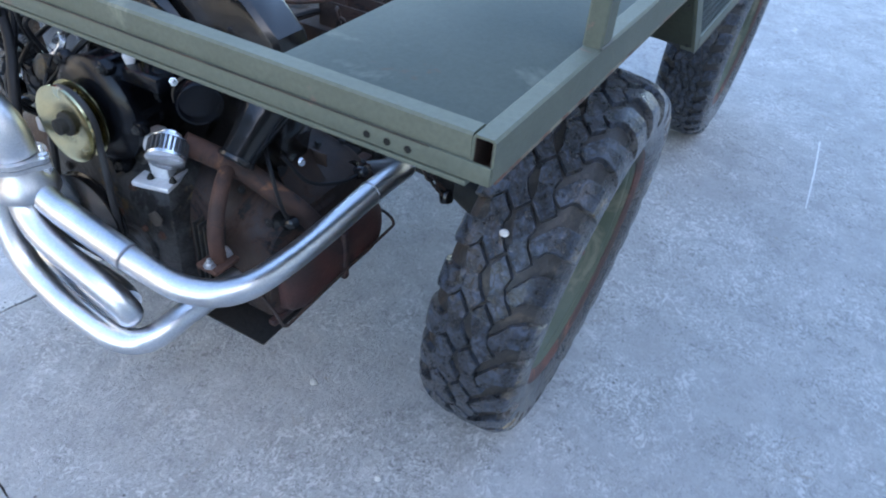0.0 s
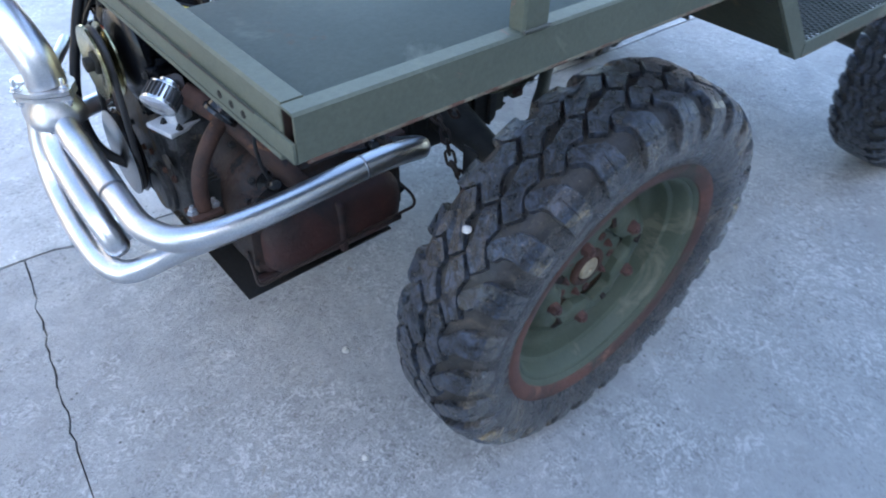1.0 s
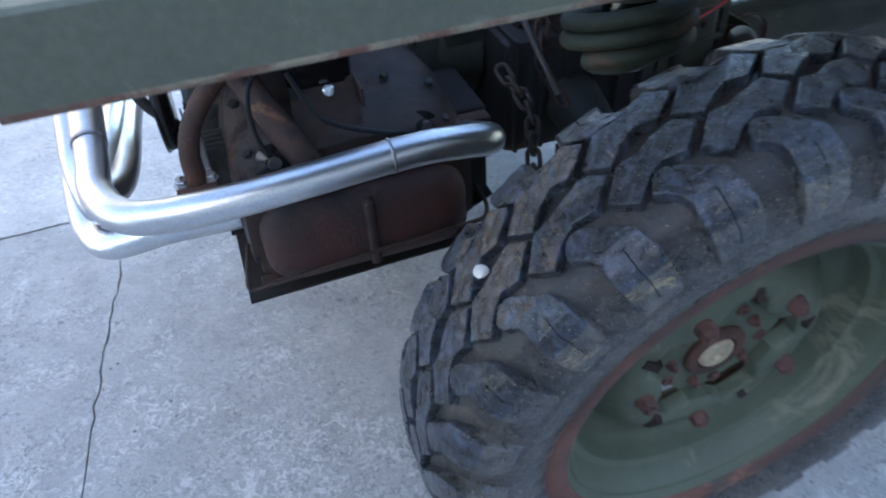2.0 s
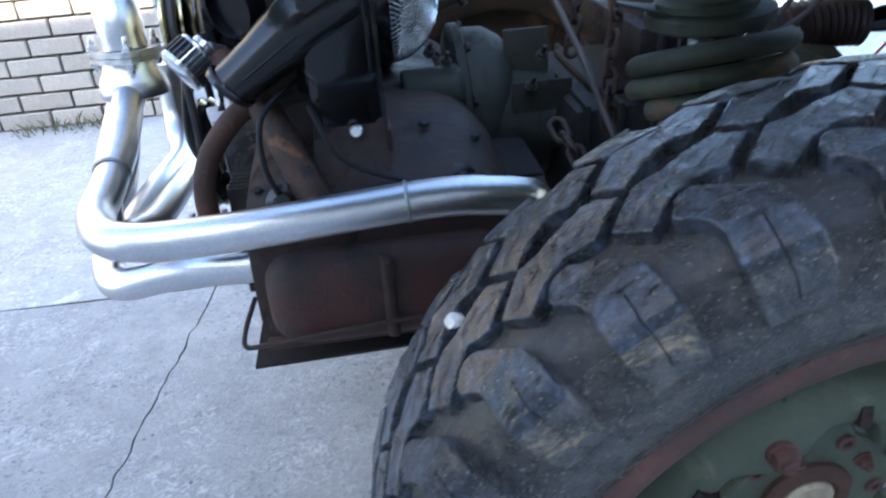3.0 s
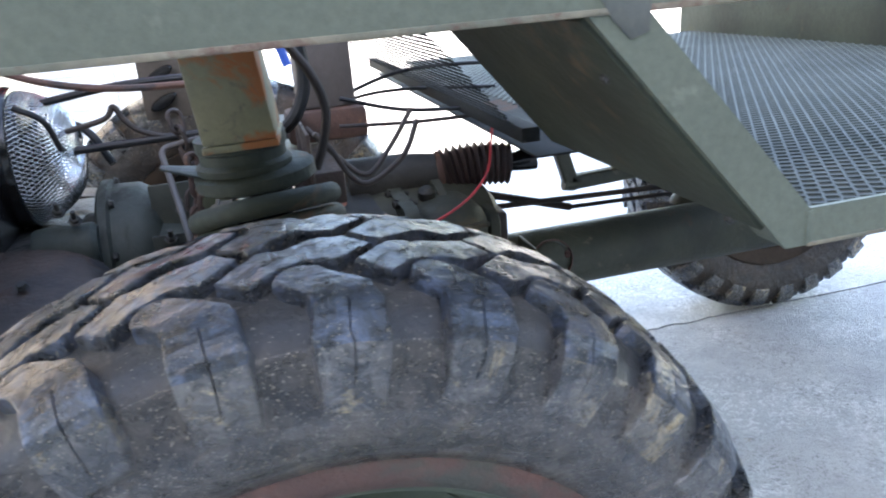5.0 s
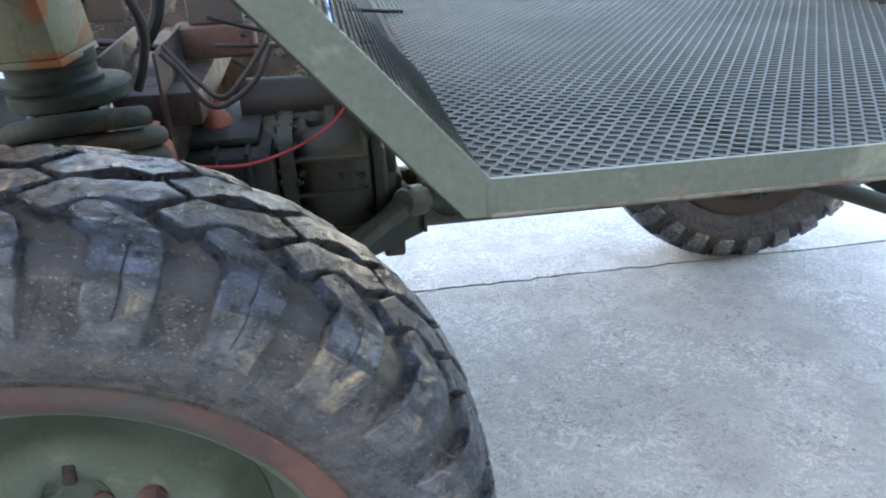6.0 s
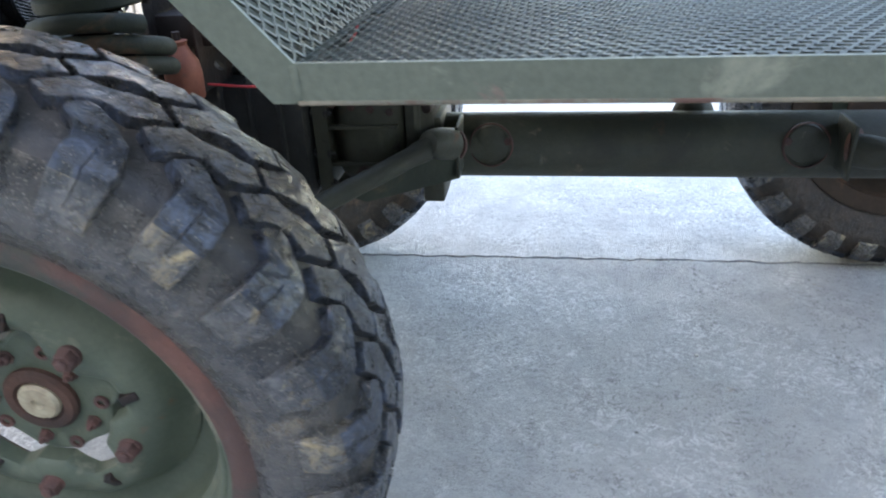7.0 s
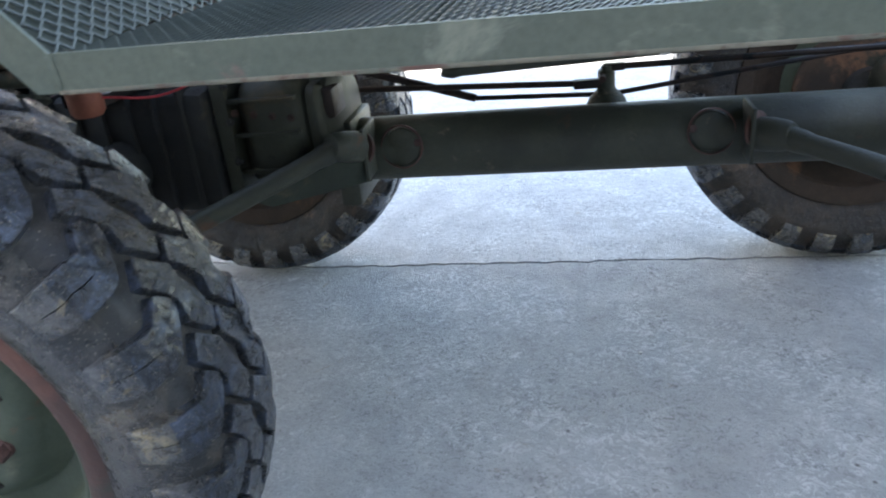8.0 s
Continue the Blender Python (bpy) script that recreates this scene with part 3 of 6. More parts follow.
def add_sipe(bm, pts, drop, width=0.0008):
    """A thin strip laid on a block, a slit's shade in its colour: (angle, distance) points along it."""
    rows = []
    for k, (a, v) in enumerate(pts):
        h, r = on_tyre(TOP_V, v)
        (a0, v0), (a1, v1) = pts[max(0, k - 1)], pts[min(len(pts) - 1, k + 1)]
        d = Vector(((a1 - a0) * 0.00698, v1 - v0)).normalized()
        row = []
        for sd in (1, -1):
            aa, vv = a - d.y * width * sd / 0.00698, v + d.x * width * sd
            h, r = on_tyre(TOP_V, vv)
            r = r - drop + 0.0004
            row.append(bm.verts.new((r * math.cos(radians(aa)), r * math.sin(radians(aa)), h)))
        rows.append(row)
    for p, q in zip(rows, rows[1:]):
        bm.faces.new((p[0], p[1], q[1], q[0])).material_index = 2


# outlines in the tread's plane. LUG: distance from the middle, first and last angle; STEP_BLOCK: angle, distance
LUG = [(0.0300, 6.5, 7.9), (0.0345, 5.4, 8.7), (0.041, 4.2, 9.5), (0.0465, 3.1, 9.8), (0.0520, 1.9, 9.3), (0.0575, 0.9, 8.2), (0.0640, 0.3, 7.2), (0.0725, 0.0, 7.0), (0.082, -0.2, 7.2), (0.0915, -0.3, 7.2), (0.097, -0.3, 7.2), (0.110, -0.2, 7.2), (0.125, 0.0, 7.2), (0.145, 0.2, 7.3)]
STEP_BLOCK = [(-0.8, 0.0025), (3.2, 0.0275), (6.5, 0.0235), (9.0, 0.0325), (11.8, 0.0480), (15.0, 0.0310), (11.2, 0.0015), (8.2, 0.0015), (5.6, -0.0065), (1.9, -0.0130)]


def mud_tread():
    """Chunky block tread: two chains of stepped blocks, large shoulder lugs that run down the sidewall."""
    bm = bmesh.new()
    rng = random.Random(4)
    P = 360 / 27
    j = lambda s: rng.uniform(-s, s)

    def lug_half(rows, base, sg, drop, soft):
        if sg > 0:
            rows = [(v, base + a, base + b) for v, a, b in rows]
        else:
            rows = [(-v, base + 14.5 - b, base + 14.5 - a) for v, a, b in rows]
        add_tread_block(bm, rows, drop, soft if sg > 0 else soft[::-1])

    sipes = []
    for k in range(27):
        base = 1.2 + k * P
        for sg in (1, -1):
            lug = LUG if sg > 0 else [r for r in LUG if r[0] > 0.046]
            rows = [(v, a + j(0.2), b + j(0.2)) for v, a, b in lug[:-1]] + [(rng.uniform(0.138, 0.147), 0.3, 7.1)]
            drop = rng.uniform(0, 0.0018)
            mids = [(a + b) / 2 + 0.10 * (1 if q % 3 == 0 else -0.6) for q, (v, a, b) in enumerate(rows)]
            gap = [0.06 if v > 0.070 and v < 0.13 else -0.30 for v, a, b in rows]
            lug_half([(v, a, m - g) for (v, a, b), m, g in zip(rows, mids, gap)], base, sg, drop, (1.0, 0.12))
            lug_half([(v, m + g, b) for (v, a, b), m, g in zip(rows, mids, gap)], base, sg, drop, (0.12, 1.0))
            da, dv = (0.0, 0.0) if sg > 0 else (-0.3, -0.0485)
            drop = rng.uniform(0, 0.0015)
            add_poly_block(bm, [(base + da + a + j(0.15), dv + v + j(0.0007)) for a, v in STEP_BLOCK], drop, rng)
            for way in (((1.0, 0.0015), (2.6, 0.0095), (3.0, 0.0065), (4.9, 0.0150)), ((9.2, 0.0135), (10.6, 0.0225), (11.2, 0.0195), (13.0, 0.0330)), ((3.9, -0.0020), (5.4, 0.0045), (5.9, 0.0020), (7.2, 0.0085))):
                sipes.append(([(base + da + a + j(0.2), dv + v + j(0.0008)) for a, v in way], drop))
    for f in bm.faces:
        c = f.calc_center_median()
        f.material_index = 1 if math.hypot(c.x, c.y) < 0.374 else 0
    bmesh.ops.subdivide_edges(bm, edges=[e for e in bm.edges if e.calc_length() > 0.007], cuts=2, use_grid_fill=True)
    for pts, drop in sipes:
        add_sipe(bm, pts, drop)
    for v in bm.verts:
        q = v.co
        v.co = q + q.normalized() * (0.0012 * noise.noise(q * 42) + 0.0009 * noise.noise(q * 150)) + Vector((0, 0, 0.0005 * noise.noise(q * 140 + Vector((9, 0, 0)))))
    return bm


def zigzag_tread():
    """Four zigzag ribs and short shoulder bars."""
    bm = bmesh.new()
    N = 38
    for v0, v1 in ((-0.046, -0.026), (-0.021, -0.002), (0.003, 0.022), (0.027, 0.047)):
        rings = []
        for k in range(N * 2):
            z = 0.0065 if k % 2 else -0.0065
            a = radians(180 / N * k)
            ring = []
            for v, tab in ((v0 - 0.001, LOW_V), (v0, TOP_V), (v1, TOP_V), (v1 + 0.001, LOW_V)):
                h, r = on_tyre(tab, v + z)
                r -= 0.004 if tab is TOP_V else 0.0
                ring.append(bm.verts.new((r * math.cos(a), r * math.sin(a), h)))
            rings.append(ring)
        for i in range(len(rings)):
            a, b = rings[i], rings[(i + 1) % len(rings)]
            for q in range(3):
                bm.faces.new((a[q], a[q + 1], b[q + 1], b[q]))
    for k in range(N):
        for sg in (1, -1):
            a = 360 / N * k + (2 if sg > 0 else 6)
            add_tread_block(bm, [(sg * 0.055, a, a + 5.6), (sg * 0.068, a - 0.6, a + 4.8), (sg * 0.079, a - 1, a + 4.4), (sg * 0.096, a - 1, a + 3.6)], 0.004)
    return bm


def carcass():
    """Tyre body with a bead fold, a raised band on the sidewall, a muddy inner side and groove floors with shade in
    their colour.
    """
    prof = [(0.262, 0.078), (0.274, 0.0885), (0.286, 0.0955), (0.290, 0.0965), (0.2925, 0.0985), (0.300, 0.1005), (0.312, 0.1030), (0.3245, 0.1035), (0.3410, 0.0975), (0.3510, 0.0935), (0.3600, 0.0880), (0.3655, 0.0840), (0.3740, 0.0745), (0.3835, 0.060), (0.3875, 0.03), (0.3885, 0.0)]
    full = prof + [(r, -h) for r, h in prof[:-1][::-1]]
    bm = lathe(full + [(0.25, -0.06), (0.25, 0.06)], None, 108, closed_profile=True)
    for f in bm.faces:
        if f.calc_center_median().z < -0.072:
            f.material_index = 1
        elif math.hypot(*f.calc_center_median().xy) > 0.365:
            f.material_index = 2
    return bm


def lug_nut(m):
    bm = bmesh.new()
    add_lathe(bm, [(0.0132, -0.003), (0.0130, 0.002), (0.0118, 0.003)], m, 16)
    add_lathe(bm, [(0.0125, 0.002), (0.0122, 0.012), (0.0105, 0.0145)], m, 6)
    add_lathe(bm, [(0.0068, 0.013), (0.0068, 0.0175), (0.0052, 0.019)], m, 10)
    return bm


def wheel(name, m, tread, label, group):
    w = thing(name, m, label, "wheel", group)
    tyre = part("tyre", carcass(), [M_SIDE, M_INNERSIDE, M_GROOVESHADE], w, "black rubber tyre carcass with dried mud")
    part("tread", tread(), [M_TREAD, M_LUGSIDE, M_GROOVESHADE], tyre, "chunky worn rubber tread", smooth=False)
    part("rim_flange", lathe([(0.239, 0.070), (0.242, 0.0815), (0.252, 0.0875), (0.264, 0.0885), (0.272, 0.086), (0.273, 0.078), (0.256, 0.070)], None, 80, closed_profile=True), M_RIMRUST, w, "rust-brown rim flange")
    rim = part("rim", lathe([(0.243, 0.080), (0.238, 0.075), (0.2345, 0.0722), (0.2332, 0.0695), (0.2315, 0.0700), (0.2275, 0.0685), (0.2245, 0.064), (0.2185, 0.044), (0.2160, 0.036), (0.2120, 0.0335), (0.2085, 0.0305), (0.2070, 0.012), (0.2045, -0.002), (0.196, -0.010), (0.180, -0.013), (0.160, -0.014), (0.160, -0.020),
                             (0.185, -0.021), (0.196, -0.03), (0.222, -0.045), (0.226, -0.066), (0.240, -0.078), (0.262, -0.084), (0.266, -0.074), (0.246, -0.066), (0.232, -0.04),
                             (0.2065, -0.028), (0.2085, -0.005), (0.212, 0.012), (0.222, 0.030), (0.232, 0.050), (0.238, 0.066), (0.247, 0.072)], None, 80, closed_profile=True), [M_RIM, M_INNERRIM], w, "olive green steel rim")
    for f in rim.data.polygons:
        if f.center.z < -0.0165:
            f.material_index = 1
    # dished disc: broad pads inward at the nuts, wide windows between them
    bm = bmesh.new()
    seg, phase = 150, radians(48.0)

    def inner(a):
        c = math.cos(5 * (a - phase))
        return 0.097 - 0.0130 * max(-1.0, min(1.0, 1.9 * c))
    rings = []
    for f, h in ((None, 0.007), (None, 0.026), (0.0, 0.0285), (0.14, 0.0315), (0.34, 0.0305), (0.52, 0.0255), (0.70, 0.011), (0.86, -0.005), (1.0, -0.0105)):
        ring = []
        for k in range(seg):
            a = 2 * math.pi * k / seg
            r0 = inner(a) + (0.0 if f is None else 0.002)
            r = r0 if f is None else r0 + (0.172 - r0) * f
            ring.append((r * math.cos(a), r * math.sin(a), h + 0.0045 * max(0.0, math.cos(5 * (a - phase))) * (0 < (f or 0) < 0.6)))
        rings.append(ring)
    rings.append([(0.172 * math.cos(2 * math.pi * k / seg), 0.172 * math.sin(2 * math.pi * k / seg), -0.017) for k in range(seg)])
    rings.append(rings[0])
    add_loft(bm, rings, True, False)
    bmesh.ops.remove_doubles(bm, verts=bm.verts[:], dist=1e-6)
    disc = part("wheel_disc", bm, M_RIM, w, "olive dished wheel disc with wide windows")
    for k in range(5):
        a = phase + k * 2 * math.pi / 5
        m = Matrix.Translation((0.112 * math.cos(a), 0.112 * math.sin(a), 0.0345)) @ Matrix.Rotation(k * 0.5, 4, "Z")
        part("lug_nut", lug_nut(m), M_LUGRUST, w, "rusty hexagonal wheel nut")
    for k in range(5):
        a = phase + (k + 0.5) * 2 * math.pi / 5
        bm = box(-0.011, 0.008, -0.0055, 0.0055, -0.004, 0.006, 0.0015, Matrix.Translation((0.124 * math.cos(a), 0.124 * math.sin(a), 0.029)) @ Matrix.Rotation(a, 4, "Z") @ Matrix.Rotation(0.4, 4, "Y"))
        part("clip_tab", bm, M_DARKRUST, w, "dark bent clip tab")
    for k in range(5):
        a = phase + (k + 0.3) * 2 * math.pi / 5
        part("disc_eyelet", lathe([(0.0045, 0), (0.0090, 0), (0.0085, 0.003), (0.0045, 0.003)], Matrix.Translation((0.070 * math.cos(a), 0.070 * math.sin(a), 0.0105)), 16, closed_profile=True), M_LUGRUST, w, "small rusty eyelet")
    # hub plate: two lobes fill their windows, the other windows stay open
    def plate(a):
        c = math.cos(5 * (a - phase - math.pi / 5))
        lobe = min(abs((a - radians(d) + math.pi) % (2 * math.pi) - math.pi) for d in (84, 12)) < radians(30)
        return 0.0815 + (0.0155 if lobe else -0.006) * max(0.0, c)
    bm = bmesh.new()
    n = 120
    add_loft(bm, [[((plate(2 * math.pi * k / n) - g) * math.cos(2 * math.pi * k / n), (plate(2 * math.pi * k / n) - g) * math.sin(2 * math.pi * k / n), h) for k in range(n)]
                  for g, h in ((0, -0.008), (0, 0.0080), (0.0022, 0.0105), (0.0075, 0.0108), (0.0095, 0.0095))])
    hub = part("hub_plate", bm, M_RIM, w, "olive hub plate with rounded lobes")
    part("hub_boss", lathe([(0.043, 0.009), (0.043, 0.015), (0.039, 0.0190), (0.029, 0.0190), (0.026, 0.014), (0.0, 0.014)], None, 40), M_RUST, hub, "rusty hub boss")
    part("hub_cap", lathe([(0.0245, 0.013), (0.0245, 0.018), (0.021, 0.0215), (0.007, 0.0225), (0.005, 0.019), (0.0, 0.019)], None, 32), material("cream_cap", (0.42, 0.35, 0.23), (0.26, 0.20, 0.13), 40.0, 0.8, 0.6), hub, "pale cream centre cap")
    for k in range(5):
        a = phase + (k - 0.13) * 2 * math.pi / 5
        part("hub_bolt", bolt_head(Matrix.Translation((0.061 * math.cos(a), 0.061 * math.sin(a), 0.0100)), 0.0068, 0.009, 0.004), M_LUGRUST, hub, "small rusty hub bolt")
    part("brake_drum", lathe([(0.0, -0.115), (0.05, -0.115), (0.055, -0.095), (0.086, -0.09), (0.092, -0.085), (0.092, -0.030), (0.086, -0.022), (0.0, -0.014)], None, 48), M_CASE, w, "grimy dark hub drum")
    # valve stem
    a = radians(112)
    p0, p1 = Vector((0.205 * math.cos(a), 0.205 * math.sin(a), 0.02)), Vector((0.185 * math.cos(a), 0.185 * math.sin(a), 0.045))
    part("valve_stem", tube([p0, p1], [0.006, 0.005], 10), M_RIM, w)
    return w


CAMBER = 5.3
rear_right = wheel("wheel", pose(-0.006, 0.015, 0.4045, 90 + CAMBER, 0, 0.8), mud_tread, "muddy off-road wheel with olive rim on the concrete", "wheels of the vehicle")
rear_left = copy_thing(rear_right, pose(-0.07, 1.19, 0.4075, 90 + CAMBER, 25, 180))
wheel("wheel", pose(1.60, 0.05, 0.402, 90 + 3, 0, 0), zigzag_tread, "off-road wheel with zigzag tread and olive rim", "wheels of the vehicle")
front_left = copy_thing(rear_right, pose(1.352, 1.21, 0.402, 90 + 3, 40, 180))
for ob, txt in ((rear_left, "muddy off-road wheel seen from its inner side"), (front_left, "muddy front wheel seen from its inner side")):
    ob["label"] = txt
front_left["label"] = "muddy front wheel beside the backbone tube"
part("backing_plate", lathe([(0.0, -0.100), (0.150, -0.100), (0.153, -0.097), (0.150, -0.094), (0.0, -0.094)], None, 40), M_INNERRIM, front_left, "mud-brown backing plate")


# ---- bed frame of square tube ----
def rect_tube(bm, p0, p1, w, h, up=(0, 0, 1), open_ends=True, wall=0.003, bevel=0.003):
    """A hollow rectangular tube from p0 to p1 (centre line); h along up, w across."""
    p0, p1, up = Vector(p0), Vector(p1), Vector(up)
    d = (p1 - p0).normalized()
    side = d.cross(up).normalized()
    up = side.cross(d).normalized()

    def ring(p, a, b, c):
        q = [(a / 2 - c, b / 2), (a / 2, b / 2 - c), (a / 2, -b / 2 + c), (a / 2 - c, -b / 2), (-a / 2 + c, -b / 2), (-a / 2, -b / 2 + c), (-a / 2, b / 2 - c), (-a / 2 + c, b / 2)]
        return [p + side * s + up * u for s, u in q]
    rings = [ring(p0, w, h, bevel), ring(p1, w, h, bevel), ring(p1, w - 2 * wall, h - 2 * wall, bevel * 0.5), ring(p0, w - 2 * wall, h - 2 * wall, bevel * 0.5)]
    rings.append(rings[0])
    add_loft(bm, rings, True, False)
    bmesh.ops.remove_doubles(bm, verts=bm.verts[:], dist=1e-6)
    return bm


bed = thing("bed_frame", pose(0, 0, 0), "olive green welded steel tube bed frame with sheet panels", "frame")
part("side_rail", rect_tube(bmesh.new(), (-0.63, -0.0815, 0.969), (1.7, -0.0815, 0.969), 0.027, 0.056), M_GREEN, bed, "olive box-section side rail with an open end")
part("side_rail", rect_tube(bmesh.new(), (-0.63, 1.3015, 0.969), (1.7, 1.3015, 0.969), 0.027, 0.056), M_GREEN, bed)
part("rail_lining", rect_tube(bmesh.new(), (-0.6290, -0.0815, 0.969), (-0.50, -0.0815, 0.969), 0.0206, 0.0496, wall=0.0008, bevel=0.0015), M_RUST, bed, "rusty inside of the open rail end")
rear_rail = part("rear_rail", rect_tube(bmesh.new(), (-0.6155, -0.0675, 0.969), (-0.6155, 1.2875, 0.969), 0.029, 0.056), M_GREEN, bed, "olive rear cross rail with drilled holes")
part("rear_strip", box(-0.6345, -0.6305, -0.0945, 1.26, 0.943, 0.966, 0.001), M_GREEN, rear_rail)
part("rear_lip", box(-0.634, -0.605, -0.0668, 1.28, 0.934, 0.9405, 0.001), M_GREEN, rear_rail)
# no holes are cut: raised dark discs carry the shade of drilled holes
for y in (0.006, 0.033, 0.060):
    part("bolt_hole", lathe([(0.0045, 0), (0.0045, 0.0008), (0.0, 0.0008)], axis_to((-0.6345, y, 0.953), (-1, 0, 0)), 14), M_DARKMESH, rear_rail, "dark disc with a drilled hole's shade in its colour")
part("rail_seam", box(-0.6350, -0.6344, -0.02, 1.26, 0.9655, 0.9672), M_DARKRUST, rear_rail, "rusty seam of the rail")
part("deck_panel", box(-0.601, 0.30, -0.068, 0.215, 0.984, 0.988, 0.0008), M_PANEL, bed, "flat olive sheet deck panel, scuffed")
part("deck_panel", box(-0.601, 0.30, 1.10, 1.287, 0.984, 0.988, 0.0008), M_PANEL, bed)
part("can_tray", box(-0.60, -0.10, 0.915, 1.098, 0.955, 0.9605, 0.0008), M_PANEL, bed, "low olive sheet tray")
part("post", rect_tube(bmesh.new(), (-0.318, -0.0815, 0.9972), (-0.318, -0.0815, 1.75), 0.04, 0.027, (0, 1, 0)), M_GREEN, bed, "upright olive square tube post")
part("rail_edge", box(-0.62, 1.6, -0.0962, -0.0925, 0.9398, 0.9440, 0.0008), M_RAILEDGE, bed, "paint worn off the rail's lower edge")
part("weld_bead", tube([(-0.3385, -0.0955, 0.9985), (-0.318, -0.0965, 0.9982), (-0.2975, -0.0955, 0.9985)], 0.0022, 8), M_WELDSPOT, bed, "ground weld bead")
part("cross_rail", rect_tube(bmesh.new(), (0.33, -0.067, 0.966), (0.33, 1.287, 0.966), 0.03, 0.04), M_GREEN, bed)

# footwell: sloping rear skirt, angle-iron frame, expanded metal floor
foot = thing("footwell_step", pose(0, 0, 0), "olive footwell step of angle iron with expanded metal floor", "step")
SLOPE = (Vector((0.205, 0, 0.9405)), Vector((0.362, 0, 0.764)))


def mesh_sheet(origin, ax, ay, nx, ny, pitch_x, pitch_y, mat, w=0.0042, t=0.0016):
    """Expanded metal: zigzag strands along ay that touch their neighbours."""
    o, ax, ay = Vector(origin), Vector(ax).normalized(), Vector(ay).normalized()
    nz = ax.cross(ay).normalized()
    verts, faces = [], []
    for i in range(nx):
        base = len(verts)
        n = 0
        for k in range(ny * 2 + 1):
            sgn = 1 if (k + i) % 2 else -1
            for hold in (-0.07, 0.07):
                c = o + ax * (i * pitch_x + sgn * pitch_x * 0.40) + ay * ((k + hold) * pitch_y / 2)
                lift = nz * (0.0010 * sgn)
                for p, u in ((-w, -t), (w, -t * 0.2), (w, t), (-w, t * 0.4)):
                    verts.append(c + ax * p * 0.5 + nz * u + lift)
                if n:
                    a, b = base + (n - 1) * 4, base + n * 4
                    for q in range(4):
                        r = (q + 1) % 4
                        faces.append((a + q, a + r, b + r, b + q))
                n += 1
    me = bpy.data.meshes.new("mesh_floor")
    me.from_pydata(verts, [], faces)
    me.materials.append(mat)
    return me


def angle_bar(bm, p0, p1, a, b, width_a, width_b, t=0.004):
    """An L section: flanges along a and b from the line p0-p1."""
    p0, p1, a, b = Vector(p0), Vector(p1), Vector(a).normalized(), Vector(b).normalized()
    sec = [Vector((0, 0, 0)), a * width_a, a * width_a + b * t, a * t + b * t, a * t + b * width_b, b * width_b]
    return add_loft(bm, [[p0 + s for s in sec], [p1 + s for s in sec]])


part("outer_bar", angle_bar(bmesh.new(), (0.3715, -0.095, 0.763), (1.16, -0.095, 0.763), (0, 0, 1), (0, 1, 0), 0.0285, 0.03), M_GREEN, foot, "olive angle-iron edge with worn paint")
sl = (SLOPE[1] - SLOPE[0]).normalized()
nrm = Vector((-sl.z, 0, sl.x))
nrm = nrm if nrm.x > 0 else -nrm
bm = bmesh.new()
add_prism(bm, [(0.1975, -0.095, 0.9405), (0.2390, -0.095, 0.9405), (0.3725, -0.095, 0.7905), (0.3725, -0.095, 0.7630), (0.3535, -0.095, 0.7630)], (0, 0.004, 0))
add_prism(bm, [(0.1975, -0.091, 0.9405), (0.2005, -0.091, 0.9405), (0.3575, -0.091, 0.7635), (0.3535, -0.091, 0.7635)], (0, 0.028, 0))
part("slanted_bar", bm, M_GREEN, foot, "slanted olive angle-iron bar with a weld patch")
part("corner_weld", prism([(0.3685, -0.0951, 0.7895), (0.3745, -0.0951, 0.7905), (0.3760, -0.0951, 0.7655), (0.3690, -0.0951, 0.7640)], (0, -0.0009, 0), 0.0004), M_GREEN, foot, "painted weld at the corner")
part("bar_edge", box(0.372, 1.155, -0.0958, -0.0930, 0.7618, 0.7650, 0.0007), M_RAILEDGE, foot, "paint worn off the lower edge")
part("weld_patch", prism([(0.198, -0.0952, 0.962), (0.209, -0.0952, 0.966), (0.226, -0.0952, 0.962), (0.240, -0.0952, 0.948), (0.239, -0.0952, 0.928), (0.226, -0.0952, 0.924), (0.214, -0.0952, 0.936)], (0, -0.0011, 0), 0.0004), M_WELDSPOT, foot, "grey-pink ground weld patch")
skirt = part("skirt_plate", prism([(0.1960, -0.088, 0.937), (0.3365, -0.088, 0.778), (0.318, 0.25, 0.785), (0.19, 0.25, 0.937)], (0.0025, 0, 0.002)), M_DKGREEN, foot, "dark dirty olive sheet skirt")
for x, z in ((0.2235, 0.900), (0.3215, 0.789)):
    part("skirt_bolt", bolt_head(axis_to((x - 0.008, -0.083, z), (-0.75, -0.1, -0.66)), 0.0034, 0.003), M_CASE, foot, "small bolt")
ob = new("mesh_floor", mesh_sheet((0.369, -0.086, 0.788), (1, 0, 0), (0, 1, 0), 104, 60, 0.00725, 0.0218, M_SNAP, 0.0022, 0.0013))
ob.parent = foot
ob["label"] = "olive expanded metal floor"
ob = new("mesh_rise", mesh_sheet((0.367, -0.086, 0.792), (-0.157, 0, 0.1765), (0, -1, 0), 31, 15, 0.00735, 0.0218, M_SNAP, 0.0022, 0.0013))
ob.data.transform(Matrix.Translation((0, 0.33, 0)))
ob.parent = foot
ob["label"] = "olive expanded metal on the sloping end"
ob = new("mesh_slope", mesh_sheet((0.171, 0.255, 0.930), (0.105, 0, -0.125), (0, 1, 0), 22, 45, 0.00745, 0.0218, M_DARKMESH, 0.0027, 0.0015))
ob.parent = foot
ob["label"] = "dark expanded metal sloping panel"
